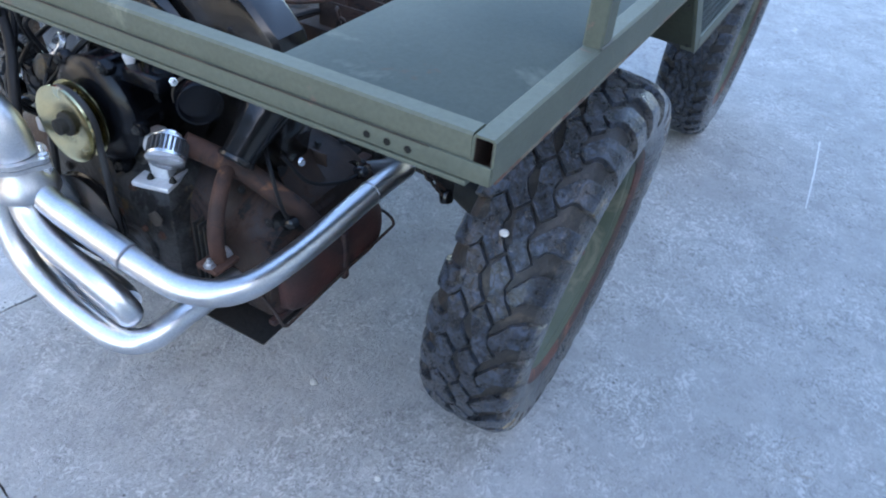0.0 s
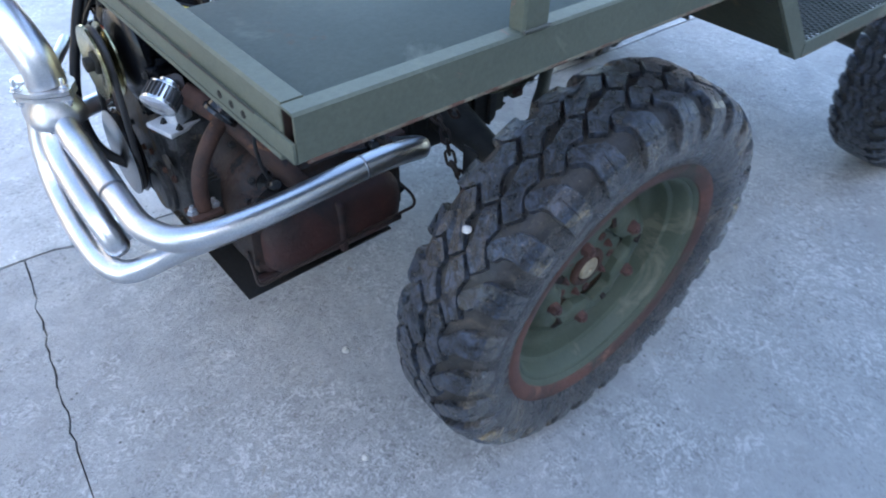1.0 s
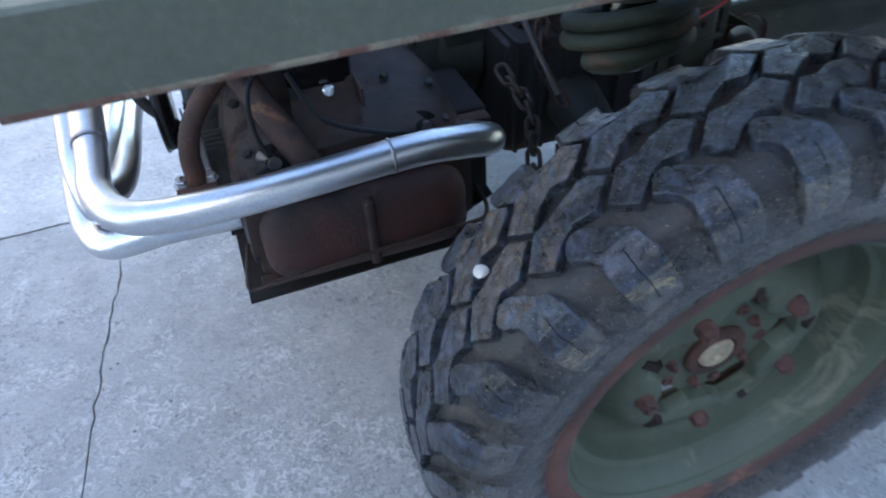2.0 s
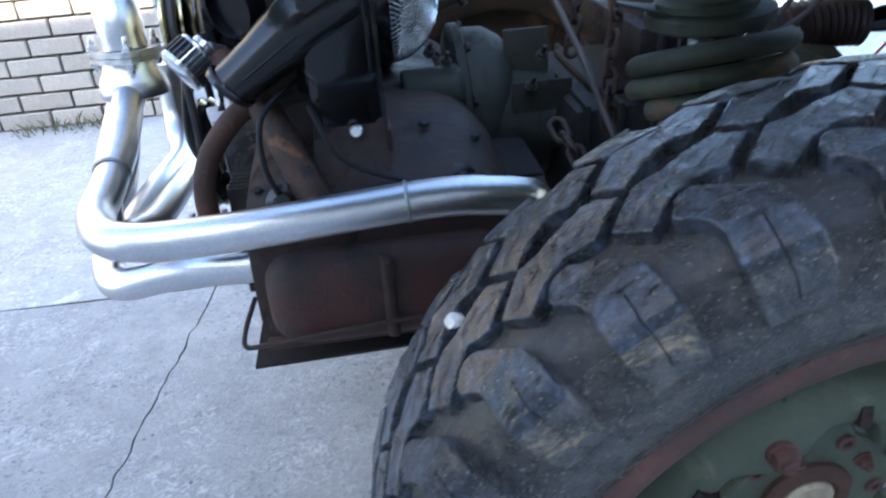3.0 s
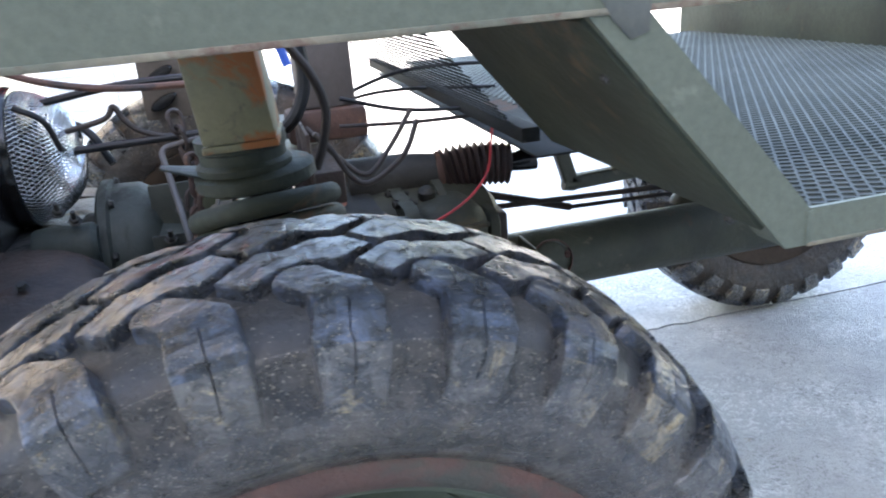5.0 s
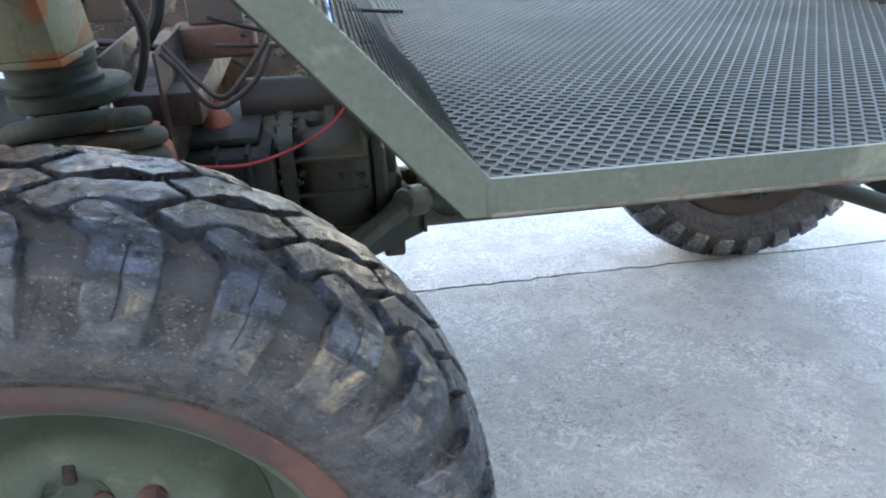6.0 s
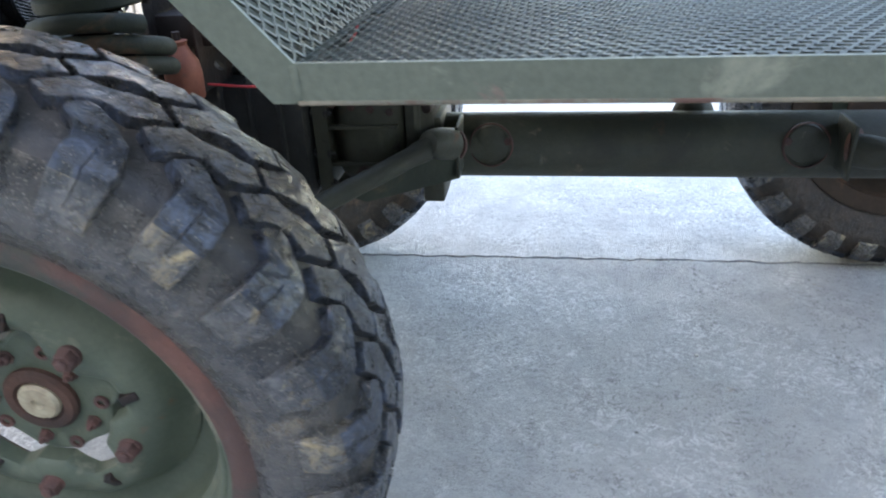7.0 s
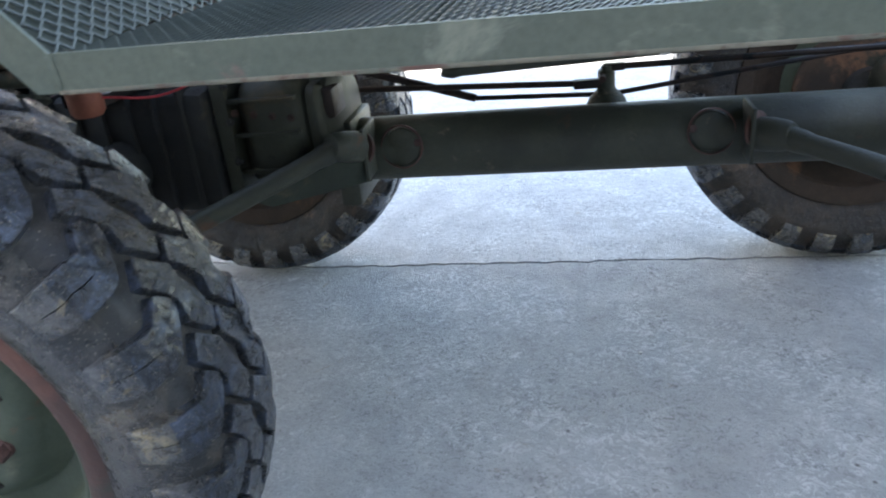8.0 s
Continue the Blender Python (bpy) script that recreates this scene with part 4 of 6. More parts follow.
part("floor_tray", box(0.3655, 1.12, -0.055, 1.24, 0.7665, 0.7695, 0.001), M_TRAY, foot, "dirty sheet tray under the mesh")
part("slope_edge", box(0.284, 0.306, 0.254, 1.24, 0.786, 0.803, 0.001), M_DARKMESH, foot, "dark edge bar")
# dark strip added beside the tray to block bright ground behind
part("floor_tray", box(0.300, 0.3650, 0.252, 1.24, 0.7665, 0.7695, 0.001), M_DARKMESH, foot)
# hidden filler strip added behind the skirt to block the same brightness
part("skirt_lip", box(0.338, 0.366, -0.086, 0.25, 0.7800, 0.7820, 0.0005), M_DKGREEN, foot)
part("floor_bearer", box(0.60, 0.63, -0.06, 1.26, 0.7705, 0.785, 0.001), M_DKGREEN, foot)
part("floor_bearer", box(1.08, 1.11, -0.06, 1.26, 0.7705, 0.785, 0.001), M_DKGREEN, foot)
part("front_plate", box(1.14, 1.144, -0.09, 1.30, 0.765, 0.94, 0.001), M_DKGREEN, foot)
for x in (0.395, 0.62, 0.80, 0.985):
    part("rivet", lathe([(0.006, 0), (0.006, 0.003), (0.003, 0.006), (0, 0.006)], axis_to((x, -0.075, 0.763), (0, 0, -1)), 10), M_ALU, foot)

# ---- backbone tube with its arms and rods ----
bone = thing("backbone_tube", pose(0, 0, 0), "olive backbone chassis tube between the axles", "chassis")
part("tube", lathe([(0.050, 0), (0.0545, 0.004), (0.0545, 1.0), (0.050, 1.004)], axis_to((0.335, 0.63, 0.485), (1, 0, 0)), 48), M_AXLE, bone, "thick round olive tube")
def swing_joint(x, sx, knob, far):
    """A socket on the tube's side, two clamp rings, the arm's knob and the arm."""
    knob = Vector(knob)
    d = (Vector((x, 0.60, 0.495)) - knob).normalized() * -1
    sock = part("ball_socket", lathe([(0.033, -0.02), (0.033, 0.0), (0.030, 0.005), (0.022, 0.008), (0.010, 0.009), (0.0, 0.009)], axis_to((x - sx * 0.012, 0.585, 0.500), (sx * 0.1, -1, 0.15)), 28), M_AXLE, bone, "rounded ball socket")
    part("clamp_plate", box(x + sx * 0.038 - 0.003, x + sx * 0.038 + 0.003, 0.525, 0.60, 0.462, 0.548, 0.002), M_AXLE, sock, "clamp plate of the joint")
    part("rust_ring", lathe([(0.020, -0.002), (0.027, -0.001), (0.027, 0.004), (0.020, 0.005)], axis_to((x + sx * 0.046, 0.552, 0.510), d), 24), M_LUGRUST, sock, "narrow rusty ring")
    part("clamp_band", lathe([(0.0345, -0.004), (0.0365, -0.003), (0.0365, 0.003), (0.0345, 0.004)], axis_to((x - sx * 0.012, 0.578, 0.501), (sx * 0.1, -1, 0.15)), 28, closed_profile=True), M_LUGRUST, sock, "rusty clamp band")
    part("socket_bolt", bolt_head(axis_to((x - sx * 0.040, 0.583, 0.506), (0, -1, 0.2)), 0.007, 0.008), M_LUGRUST, sock, "rusty bolt")
    part("arm_knob", lathe([(0.022, -0.040), (0.0255, -0.036), (0.0255, -0.012), (0.023, 0.010), (0.019, 0.020), (0.0, 0.022)], axis_to(knob, d), 24), M_AXLE, bone)
    part("swing_arm", tube(smooth_path([knob, *far], 6), [0.018] * 3 + [0.0155] * (6 * len(far) - 2), 14), M_AXLE, bone, "olive trailing arm")


swing_joint(0.440, -1, (0.373, 0.50, 0.530), [(0.30, 0.44, 0.506), (0.206, 0.37, 0.475), (0.0, 0.16, 0.42)])
swing_joint(0.955, 1, (1.03, 0.53, 0.505), [(1.11, 0.46, 0.49), (1.25, 0.36, 0.46), (1.58, 0.18, 0.42)])
part("arm_rib", prism([(0.40, 0.53, 0.515), (0.25, 0.405, 0.482), (0.27, 0.43, 0.462), (0.40, 0.55, 0.455)], (0.003, -0.004, 0)), M_DKGREEN, bone)
part("end_flange", box(0.335, 0.372, 0.57, 0.70, 0.40, 0.55, 0.006), M_AXLE, bone, "end flange of the tube")
tower = part("pivot_tower", lathe([(0.035, -0.004), (0.030, 0.008), (0.018, 0.02), (0.014, 0.026), (0.014, 0.05), (0.009, 0.055), (0.009, 0.062), (0, 0.062)], axis_to((0.79, 0.70, 0.525), (0, 0, 1)), 16), M_AXLE, bone, "brake rod pivot")
part("pivot_pin", tube([(0.782, 0.665, 0.571), (0.782, 0.725, 0.571)], 0.006, 10), M_RUST, tower)
for n, (a, b, r) in enumerate([((0.30, 0.70, 0.575), (0.775, 0.70, 0.558), 0.0055), ((0.79, 0.705, 0.583), (1.45, 0.72, 0.585), 0.0055), ((0.33, 0.76, 0.60), (0.56, 0.74, 0.535), 0.0075),
                               ((0.56, 0.74, 0.535), (0.80, 0.745, 0.527), 0.0045), ((0.80, 0.745, 0.527), (1.45, 0.78, 0.60), 0.0045)]):
    part("brake_rod", tube([a, b], r, 8), M_DARKRUST, bone, "thin dark brake rod")
part("clevis", box(0.735, 0.785, 0.69, 0.71, 0.551, 0.565, 0.002), M_DARKRUST, bone)
part("clevis", box(0.785, 0.82, 0.697, 0.713, 0.577, 0.589, 0.002), M_DARKRUST, bone)

# bent bar on the far side
far_bar = thing("frame_bar", pose(0, 0, 0), "bent olive flat bar hanging under the far side of the frame", "bar")
for name, a, b in (("hanger", (0.497, 0.67, 0.71), (0.530, 0.67, 0.605)), ("long_bar", (0.530, 0.67, 0.605), (1.45, 0.67, 0.640)), ("top_bar", (0.42, 0.67, 0.708), (0.497, 0.67, 0.71))):
    part(name, rect_tube(bmesh.new(), a, b, 0.02, 0.026, (0, 0, 1) if abs(a[2] - b[2]) < 0.06 else (1, 0, 0)), M_AXLE, far_bar)
part("elbow_weld", tube([(0.516, 0.67, 0.604), (0.534, 0.67, 0.600), (0.548, 0.67, 0.603)], 0.0115, 10), M_AXLE, far_bar, "welded elbow of the bar")

# ---- transaxle ----
gear = thing("gearbox", pose(0, 0, 0), "grimy olive gearbox casting behind the axle", "gearbox")
part("main_case", lathe([(0.05, 0), (0.095, 0.004), (0.098, 0.02), (0.098, 0.10), (0.108, 0.104), (0.108, 0.118), (0.10, 0.122), (0.09, 0.19), (0.070, 0.205), (0.0, 0.206)], axis_to((0.155, 0.62, 0.555), (1, 0, 0)), 28), M_GEAR, gear, "round olive casting")
part("side_case", box(0.205, 0.325, 0.49, 0.68, 0.455, 0.648, 0.045, seg=6), M_GEAR, gear, "olive gear housing with rounded corners")
part("end_cover", box(0.318, 0.345, 0.51, 0.67, 0.475, 0.625, 0.02, seg=4), M_GEAR, gear)
part("case_flange", box(0.188, 0.206, 0.478, 0.69, 0.450, 0.657, 0.02, seg=3), M_GEAR, gear)
for z in (0.50, 0.56, 0.615):
    part("case_rib", box(0.206, 0.315, 0.4855, 0.50, z - 0.003, z + 0.003, 0.001), M_GEAR, gear)
for k in range(5):
    part("case_bolt", bolt_head(axis_to((0.185 + 0.03 * k, 0.489, 0.60 - 0.004 * k), (0, -1, 0)), 0.005, 0.005), M_RUST, gear)
for y, z in ((0.488, 0.47), (0.486, 0.52), (0.486, 0.585), (0.488, 0.64), (0.54, 0.652), (0.60, 0.652)):
    part("flange_bolt", bolt_head(axis_to((0.188, y, z), (-1, -0.3, 0)), 0.0062, 0.008), M_CASE, gear)
    part("flange_nut", bolt_head(axis_to((0.206, y - 0.004, z), (1, -0.3, 0)), 0.006, 0.006, 0.004), M_CASE, gear)
part("rusty_bracket", box(0.325, 0.362, 0.535, 0.60, 0.565, 0.615, 0.008), M_DARKRUST, gear, "rusty bracket on the gear housing")
part("drain_plug", bolt_head(axis_to((0.26, 0.488, 0.485), (0, -1, -0.2)), 0.011, 0.01), M_RUST, gear, "rusty plug")
part("breather_cap", lathe([(0.012, 0), (0.014, 0.003), (0.014, 0.014), (0.008, 0.02), (0, 0.02)], axis_to((0.24, 0.57, 0.645), (0, -0.2, 1)), 14), M_CASE, gear)
part("middle_case", box(-0.10, 0.18, 0.46, 0.78, 0.44, 0.64, 0.02), M_CASE, gear, "dark oily gearbox casting")
for k in range(6):
    part("case_rib", box(-0.085 + 0.045 * k, -0.078 + 0.045 * k, 0.452, 0.79, 0.45, 0.645, 0.002), M_CASE, gear)
part("case_lid", box(-0.06, 0.16, 0.50, 0.72, 0.64, 0.655, 0.006), M_CASE, gear)
part("neck", tube([(-0.27, 0.62, 0.60), (-0.10, 0.60, 0.58)], [0.085, 0.075], 24), M_BELL, gear, "olive neck casting")
bell = part("bellhousing", lathe([(0.06, -0.006), (0.118, -0.004), (0.124, 0.0), (0.124, 0.012), (0.117, 0.016), (0.115, 0.05), (0.10, 0.075), (0.075, 0.085)], axis_to((-0.235, 0.645, 0.60), (1, 0, 0)), 40), M_BELL, gear, "olive round bellhousing")
part("bell_rib", box(-0.165, -0.10, 0.59, 0.597, 0.60, 0.72, 0.002), M_BELL, bell)
part("bell_rib", box(-0.165, -0.08, 0.535, 0.542, 0.56, 0.66, 0.002), M_BELL, bell)
part("starter", lathe([(0.0, 0), (0.034, 0), (0.036, 0.004), (0.036, 0.075), (0.03, 0.082), (0, 0.082)], axis_to((-0.315, 0.545, 0.655), (1, 0.02, 0)), 24), M_BELL, bell, "olive starter body")
for x, y, z in ((-0.255, 0.53, 0.70), (-0.275, 0.54, 0.712), (-0.12, 0.55, 0.69), (-0.14, 0.53, 0.655)):
    part("stud_nut", bolt_head(axis_to((x, y, z), (0.1, -0.6, 0.8)), 0.007, 0.008, 0.012), M_CASE, bell)
for k in range(9):
    a = radians(40 * k)
    part("bell_bolt", bolt_head(axis_to((-0.219, 0.645 + 0.119 * math.cos(a), 0.60 + 0.119 * math.sin(a)), (1, 0, 0)), 0.006, 0.006), M_CASE, bell)
part("axle_tube", tube([(0.02, 0.50, 0.53), (0.02, 0.30, 0.485), (0.005, 0.13, 0.43)], [0.05, 0.033, 0.05], 20), M_CASE, gear, "olive half-axle tube")
part("axle_tube", tube([(-0.03, 0.74, 0.52), (-0.05, 0.95, 0.46), (-0.07, 1.10, 0.43)], [0.055, 0.045, 0.06], 20), M_AXLE, gear)
part("front_axle_tube", tube([(1.40, 1.10, 0.43), (1.40, 0.63, 0.5), (1.42, 0.16, 0.43)], [0.06, 0.075, 0.06], 20), M_AXLE, gear)
part("front_case", box(1.26, 1.50, 0.50, 0.76, 0.42, 0.60, 0.03), M_CASE, gear)

# coil spring under its rusty box
mount = thing("spring_mount", pose(0, 0, 0), "olive spring box with orange rust on its face", "bracket")
part("bracket_box", prism([(-0.066, 0.205, 0.955), (0.002, 0.190, 0.955), (0.014, 0.197, 0.838), (-0.056, 0.222, 0.832)], (0.01, 0.10, 0.0), 0.003), M_BOX, mount, "rust-patched olive box face")
part("bracket_lip", prism([(-0.058, 0.222, 0.832), (0.015, 0.196, 0.838), (0.016, 0.198, 0.830), (-0.058, 0.224, 0.824)], (0.01, 0.10, 0.0), 0.002), M_BOX, mount)
spring = thing("coil_spring", pose(0, 0, 0), "olive coil spring standing on the swing axle", "spring")
cx, cy = -0.006, 0.285
part("collar", lathe([(0.043, 0.0), (0.049, 0.001), (0.050, 0.008), (0.048, 0.010), (0.045, 0.012), (0.045, 0.022), (0.047, 0.024), (0.047, 0.036)], axis_to((cx - 0.014, cy - 0.012, 0.797), (-0.03, 0, 1)), 32), M_SPRING, spring, "stepped olive collar")
part("upper_seat", lathe([(0.0, 0.0), (0.060, 0.0), (0.064, 0.003), (0.064, 0.015), (0.060, 0.019), (0.050, 0.021), (0.0, 0.021)], axis_to((cx - 0.004, cy, 0.7775), (-0.05, 0, 1)), 40), M_SPRING, spring, "olive spring seat cup")
part("seat_tongue", prism([(cx - 0.055, cy - 0.030, 0.793), (cx - 0.100, cy - 0.005, 0.804), (cx - 0.100, cy + 0.010, 0.804), (cx - 0.055, cy + 0.030, 0.793)], (0, 0, 0.003), 0.001), M_BELL, spring, "flat steel tongue of the seat")


def spring_point(turns):
    """Close turns on an axis that leans with the swing axle."""
    z = 0.723 + 0.0245 * (turns - 1.75)
    a = 2 * math.pi * turns
    return (cx + 0.001 + 0.074 * math.cos(a), cy + 0.074 * math.sin(a), z + 0.074 * (0.02 * math.cos(a) - 0.30 * math.sin(a)))


part("coil", tube([spring_point(k / 36) for k in range(20, 36 * 3 - 1)], 0.0112, 12), M_SPRING, spring, "thick olive spring coil")
part("bump_tube", lathe([(0.0, 0), (0.030, 0.0), (0.034, 0.004), (0.034, 0.10), (0.030, 0.106), (0.0, 0.106)], axis_to((cx, cy, 0.672), (0, 0, 1)), 24), M_BLACK, spring, "black tube inside the coils")
part("lower_seat", lathe([(0.0, 0), (0.040, 0), (0.052, 0.006), (0.050, 0.012), (0.03, 0.016), (0.0, 0.016)], axis_to((cx + 0.005, cy, 0.668), (-0.14, 0.3, 1)), 32), M_SPRING, spring)

# ---- engine ----
eng = thing("engine", pose(0, 0, 0), "grimy flat-four engine with rusty cylinder tin at the rear", "engine")
part("crankcase", box(-0.565, -0.25, 0.50, 0.82, 0.43, 0.67, 0.03), M_GREASE, eng, "sooty engine block")
part("sump", box(-0.52, -0.26, 0.55, 0.77, 0.40, 0.44, 0.012), M_DARKRUST, eng)
# cylinder tin, one each side
for s in (1, -1):
    Y = lambda y: 0.66 + s * (y - 0.66)
    bm = bmesh.new()
    rings = []
    for y, zt, x0, x1 in ((0.325, 0.585, -0.515, -0.215), (0.33, 0.62, -0.525, -0.205), (0.375, 0.652, -0.53, -0.20), (0.45, 0.672, -0.53, -0.20), (0.52, 0.675, -0.53, -0.21)):
        ring = []
        for k in range(17):
            a = math.pi * k / 16
            cxm, hw = (x0 + x1) / 2, (x1 - x0) / 2
            ring.append((cxm - hw * math.copysign(abs(math.cos(a)) ** 0.55, math.cos(a)), Y(y), 0.50 + (zt - 0.50) * math.sin(a) ** 0.5))
        ring += [(x1, Y(y), 0.46), (x0, Y(y), 0.46)]
        rings.append(ring)
    add_loft(bm, rings)
    part("cylinder_tin", bm, M_DARKRUST, eng, "rusty brown cylinder shroud")
    part("cylinder_head", box(-0.52, -0.21, min(Y(0.335), Y(0.40)), max(Y(0.335), Y(0.40)), 0.43, 0.60, 0.008), M_DARKRUST, eng)
    # valve cover: rounded pan with a raised panel and rib
    bm = bmesh.new()
    rings = []
    for y, g in ((0.338, 0.0), (0.332, 0.004), (0.328, -0.004), (0.314, -0.006), (0.303, -0.012), (0.296, -0.021), (0.2915, -0.032), (0.289, -0.046), (0.2885, -0.058)):
        ring = []
        x0, x1, z0, z1, rr = -0.515 - g, -0.215 + g, 0.425 - g, 0.560 + g, min(0.042, 0.066 + g)
        for cxx, czz, a0 in ((x1 - rr, z1 - rr, 0), (x0 + rr, z1 - rr, 90), (x0 + rr, z0 + rr, 180), (x1 - rr, z0 + rr, 270)):
            for q in range(6):
                a = radians(a0 + 18 * q)
                ring.append((cxx + rr * math.cos(a), Y(y), czz + rr * math.sin(a)))
        rings.append(ring)
    add_loft(bm, rings)
    cover = part("valve_cover", bm, M_COVER, eng, "dark red-brown pressed valve cover")
    part("cover_rib", box(-0.373, -0.357, min(Y(0.2845), Y(0.306)), max(Y(0.2845), Y(0.306)), 0.440, 0.548, 0.006, seg=4), M_COVER, cover, "raised rib of the cover")
    part("cover_lip", box(-0.525, -0.205, min(Y(0.326), Y(0.342)), max(Y(0.326), Y(0.342)), 0.416, 0.428, 0.003), M_COVER, cover)
    part("cover_bail", tube(bent_path([(-0.53, Y(0.345), 0.485), (-0.54, Y(0.305), 0.47), (-0.545, Y(0.286), 0.452), (-0.365, Y(0.285), 0.466), (-0.20, Y(0.287), 0.472), (-0.19, Y(0.31), 0.48), (-0.195, Y(0.345), 0.49)], 0.015), 0.0032, 8), M_DARKRUST, cover, "sprung wire bail")
    for x in (-0.47, -0.27):
        part("spark_boot", lathe([(0.024, 0), (0.024, 0.008), (0.012, 0.012), (0.012, 0.03), (0.008, 0.036)], axis_to((x, Y(0.345), 0.605), (0, -s, 0.55)), 20), M_BLACK, eng, "black spark plug boot")
bm = bmesh.new()
face = [(0.600, 0.322), (0.630, 0.345), (0.655, 0.366), (0.672, 0.376), (0.684, 0.379)]
add_loft(bm, [[(-0.437 + 0.09 * (z - 0.6), y, z), (-0.347 + 0.02 * (z - 0.6), y, z), (-0.347 + 0.02 * (z - 0.6), y + 0.004, z), (-0.437 + 0.09 * (z - 0.6), y + 0.004, z)] for z, y in face])
part("tin_flange", bm, M_DARKRUST, eng, "bare rusty tin flange")
part("tin_screw", lathe([(0.0085, 0), (0.0085, 0.003), (0.006, 0.006), (0, 0.0065)], axis_to((-0.381, 0.3735, 0.673), (0, -1, 0.25)), 14), M_CHROME, eng, "bright screw head")
# exhaust-heated intake riser and crossover, rusty
part("riser_pipe", tube(smooth_path([(-0.535, 0.478, 0.745), (-0.510, 0.450, 0.722), (-0.482, 0.410, 0.694), (-0.458, 0.365, 0.655), (-0.436, 0.330, 0.618), (-0.41, 0.325, 0.58)], 6), 0.0185, 18), M_RUST, eng, "rusty riser pipe")
part("crossover_pipe", tube(smooth_path([(-0.490, 0.425, 0.705), (-0.520, 0.415, 0.693), (-0.555, 0.402, 0.655), (-0.570, 0.396, 0.615), (-0.572, 0.394, 0.572)], 6), 0.0135, 14), M_RUST, eng, "rusty crossover pipe")
part("crossover_flange", box(-0.600, -0.545, 0.372, 0.418, 0.562, 0.571, 0.003), M_RUST, eng)
for x in (-0.592, -0.553):
    part("flange_nut", bolt_head(axis_to((x, 0.394, 0.571), (0, 0, 1)), 0.008, 0.008, 0.006), M_ALU, eng, "plated flange nut")
part("plug_lead", tube(smooth_path([(-0.47, 0.325, 0.615), (-0.485, 0.33, 0.66), (-0.48, 0.35, 0.71), (-0.44, 0.40, 0.735)], 6), 0.0035, 8), M_CABLE, eng)
part("plug_lead", tube(smooth_path([(-0.27, 0.325, 0.612), (-0.33, 0.325, 0.625), (-0.40, 0.34, 0.655), (-0.43, 0.37, 0.71)], 6), 0.0035, 8), M_CABLE, eng)
part("crank_pulley", lathe([(0.0, -0.004), (0.07, -0.004), (0.08, 0.0), (0.083, 0.004), (0.074, 0.010), (0.083, 0.016), (0.083, 0.02), (0.03, 0.022), (0.0, 0.022)], axis_to((-0.595, 0.66, 0.565), (-1, 0, 0)), 48), M_BLACK, eng, "black crank pulley")
part("fan_belt", tube([(-0.607, 0.66 + 0.074 * math.cos(radians(a)), 0.565 + 0.074 * math.sin(radians(a))) for a in range(-180, 1, 15)]
                      + [(-0.607, 0.642 + 0.056 * math.cos(radians(a)), 0.757 + 0.056 * math.sin(radians(a))) for a in range(0, 181, 15)] + [(-0.607, 0.586, 0.565)], 0.006, 8), M_BLKRUB, eng, "black rubber belt")
# alternator
alt = part("alternator", lathe([(0.0, -0.06), (0.05, -0.06), (0.078, -0.045), (0.084, -0.02), (0.084, 0.04), (0.080, 0.045), (0.080, 0.085), (0.091, 0.088), (0.092, 0.100), (0.086, 0.106), (0.070, 0.112), (0.03, 0.120), (0, 0.120)],
                               axis_to((-0.46, 0.640, 0.757), (-1, 0, 0)), 48), M_SATIN, eng, "black alternator body")
for a in (-40, 25, 90, 160):
    part("mount_ear", box(-0.565, -0.545, -0.012, 0.012, 0.084, 0.104, 0.004, Matrix.Translation((0, 0.640, 0.757)) @ Matrix.Rotation(radians(a), 4, "X")), M_SATIN, alt)
    part("ear_bolt", bolt_head(axis_to(Matrix.Translation((0, 0.640, 0.757)) @ Matrix.Rotation(radians(a), 4, "X") @ Vector((-0.566, 0, 0.095)), (-1, 0, 0)), 0.006, 0.006), M_CASE, alt)
part("regulator", box(-0.55, -0.49, 0.50, 0.575, 0.825, 0.85, 0.004), M_SATIN, alt, "black regulator block")
for k in range(10):
    a = radians(36 * k + 10)
    part("vent_rib", box(-0.545, -0.48, -0.007, 0.007, 0.080, 0.088, 0.001, Matrix.Translation((0, 0.640, 0.757)) @ Matrix.Rotation(a, 4, "X")), M_SATIN, alt)
part("pulley_half", lathe([(0.012, 0), (0.058, 0.0), (0.064, 0.003), (0.0645, 0.006), (0.058, 0.007), (0.030, 0.010), (0.012, 0.010)], axis_to((-0.588, 0.642, 0.757), (-1, 0, 0)), 48, closed_profile=True), M_GOLD, alt, "gold zinc-plated pulley half")
part("pulley_half", lathe([(0.012, 0.017), (0.045, 0.019), (0.060, 0.026), (0.0645, 0.029), (0.064, 0.033), (0.054, 0.034), (0.030, 0.028), (0.012, 0.028)], axis_to((-0.588, 0.642, 0.757), (-1, 0, 0)), 48, closed_profile=True), M_GOLD, alt, "gold zinc-plated pulley half")
part("pulley_nut", lathe([(0.020, 0.026), (0.020, 0.032), (0.013, 0.034), (0.013, 0.046), (0.006, 0.048), (0, 0.048)], axis_to((-0.588, 0.642, 0.757), (-1, 0, 0)), 12), M_CASE, alt)
part("alternator_stand", prism([(-0.55, 0.56, 0.64), (-0.55, 0.76, 0.64), (-0.53, 0.73, 0.70), (-0.53, 0.59, 0.70)], (0.10, 0, 0), 0.008), M_GREASE, eng, "greasy alternator stand")
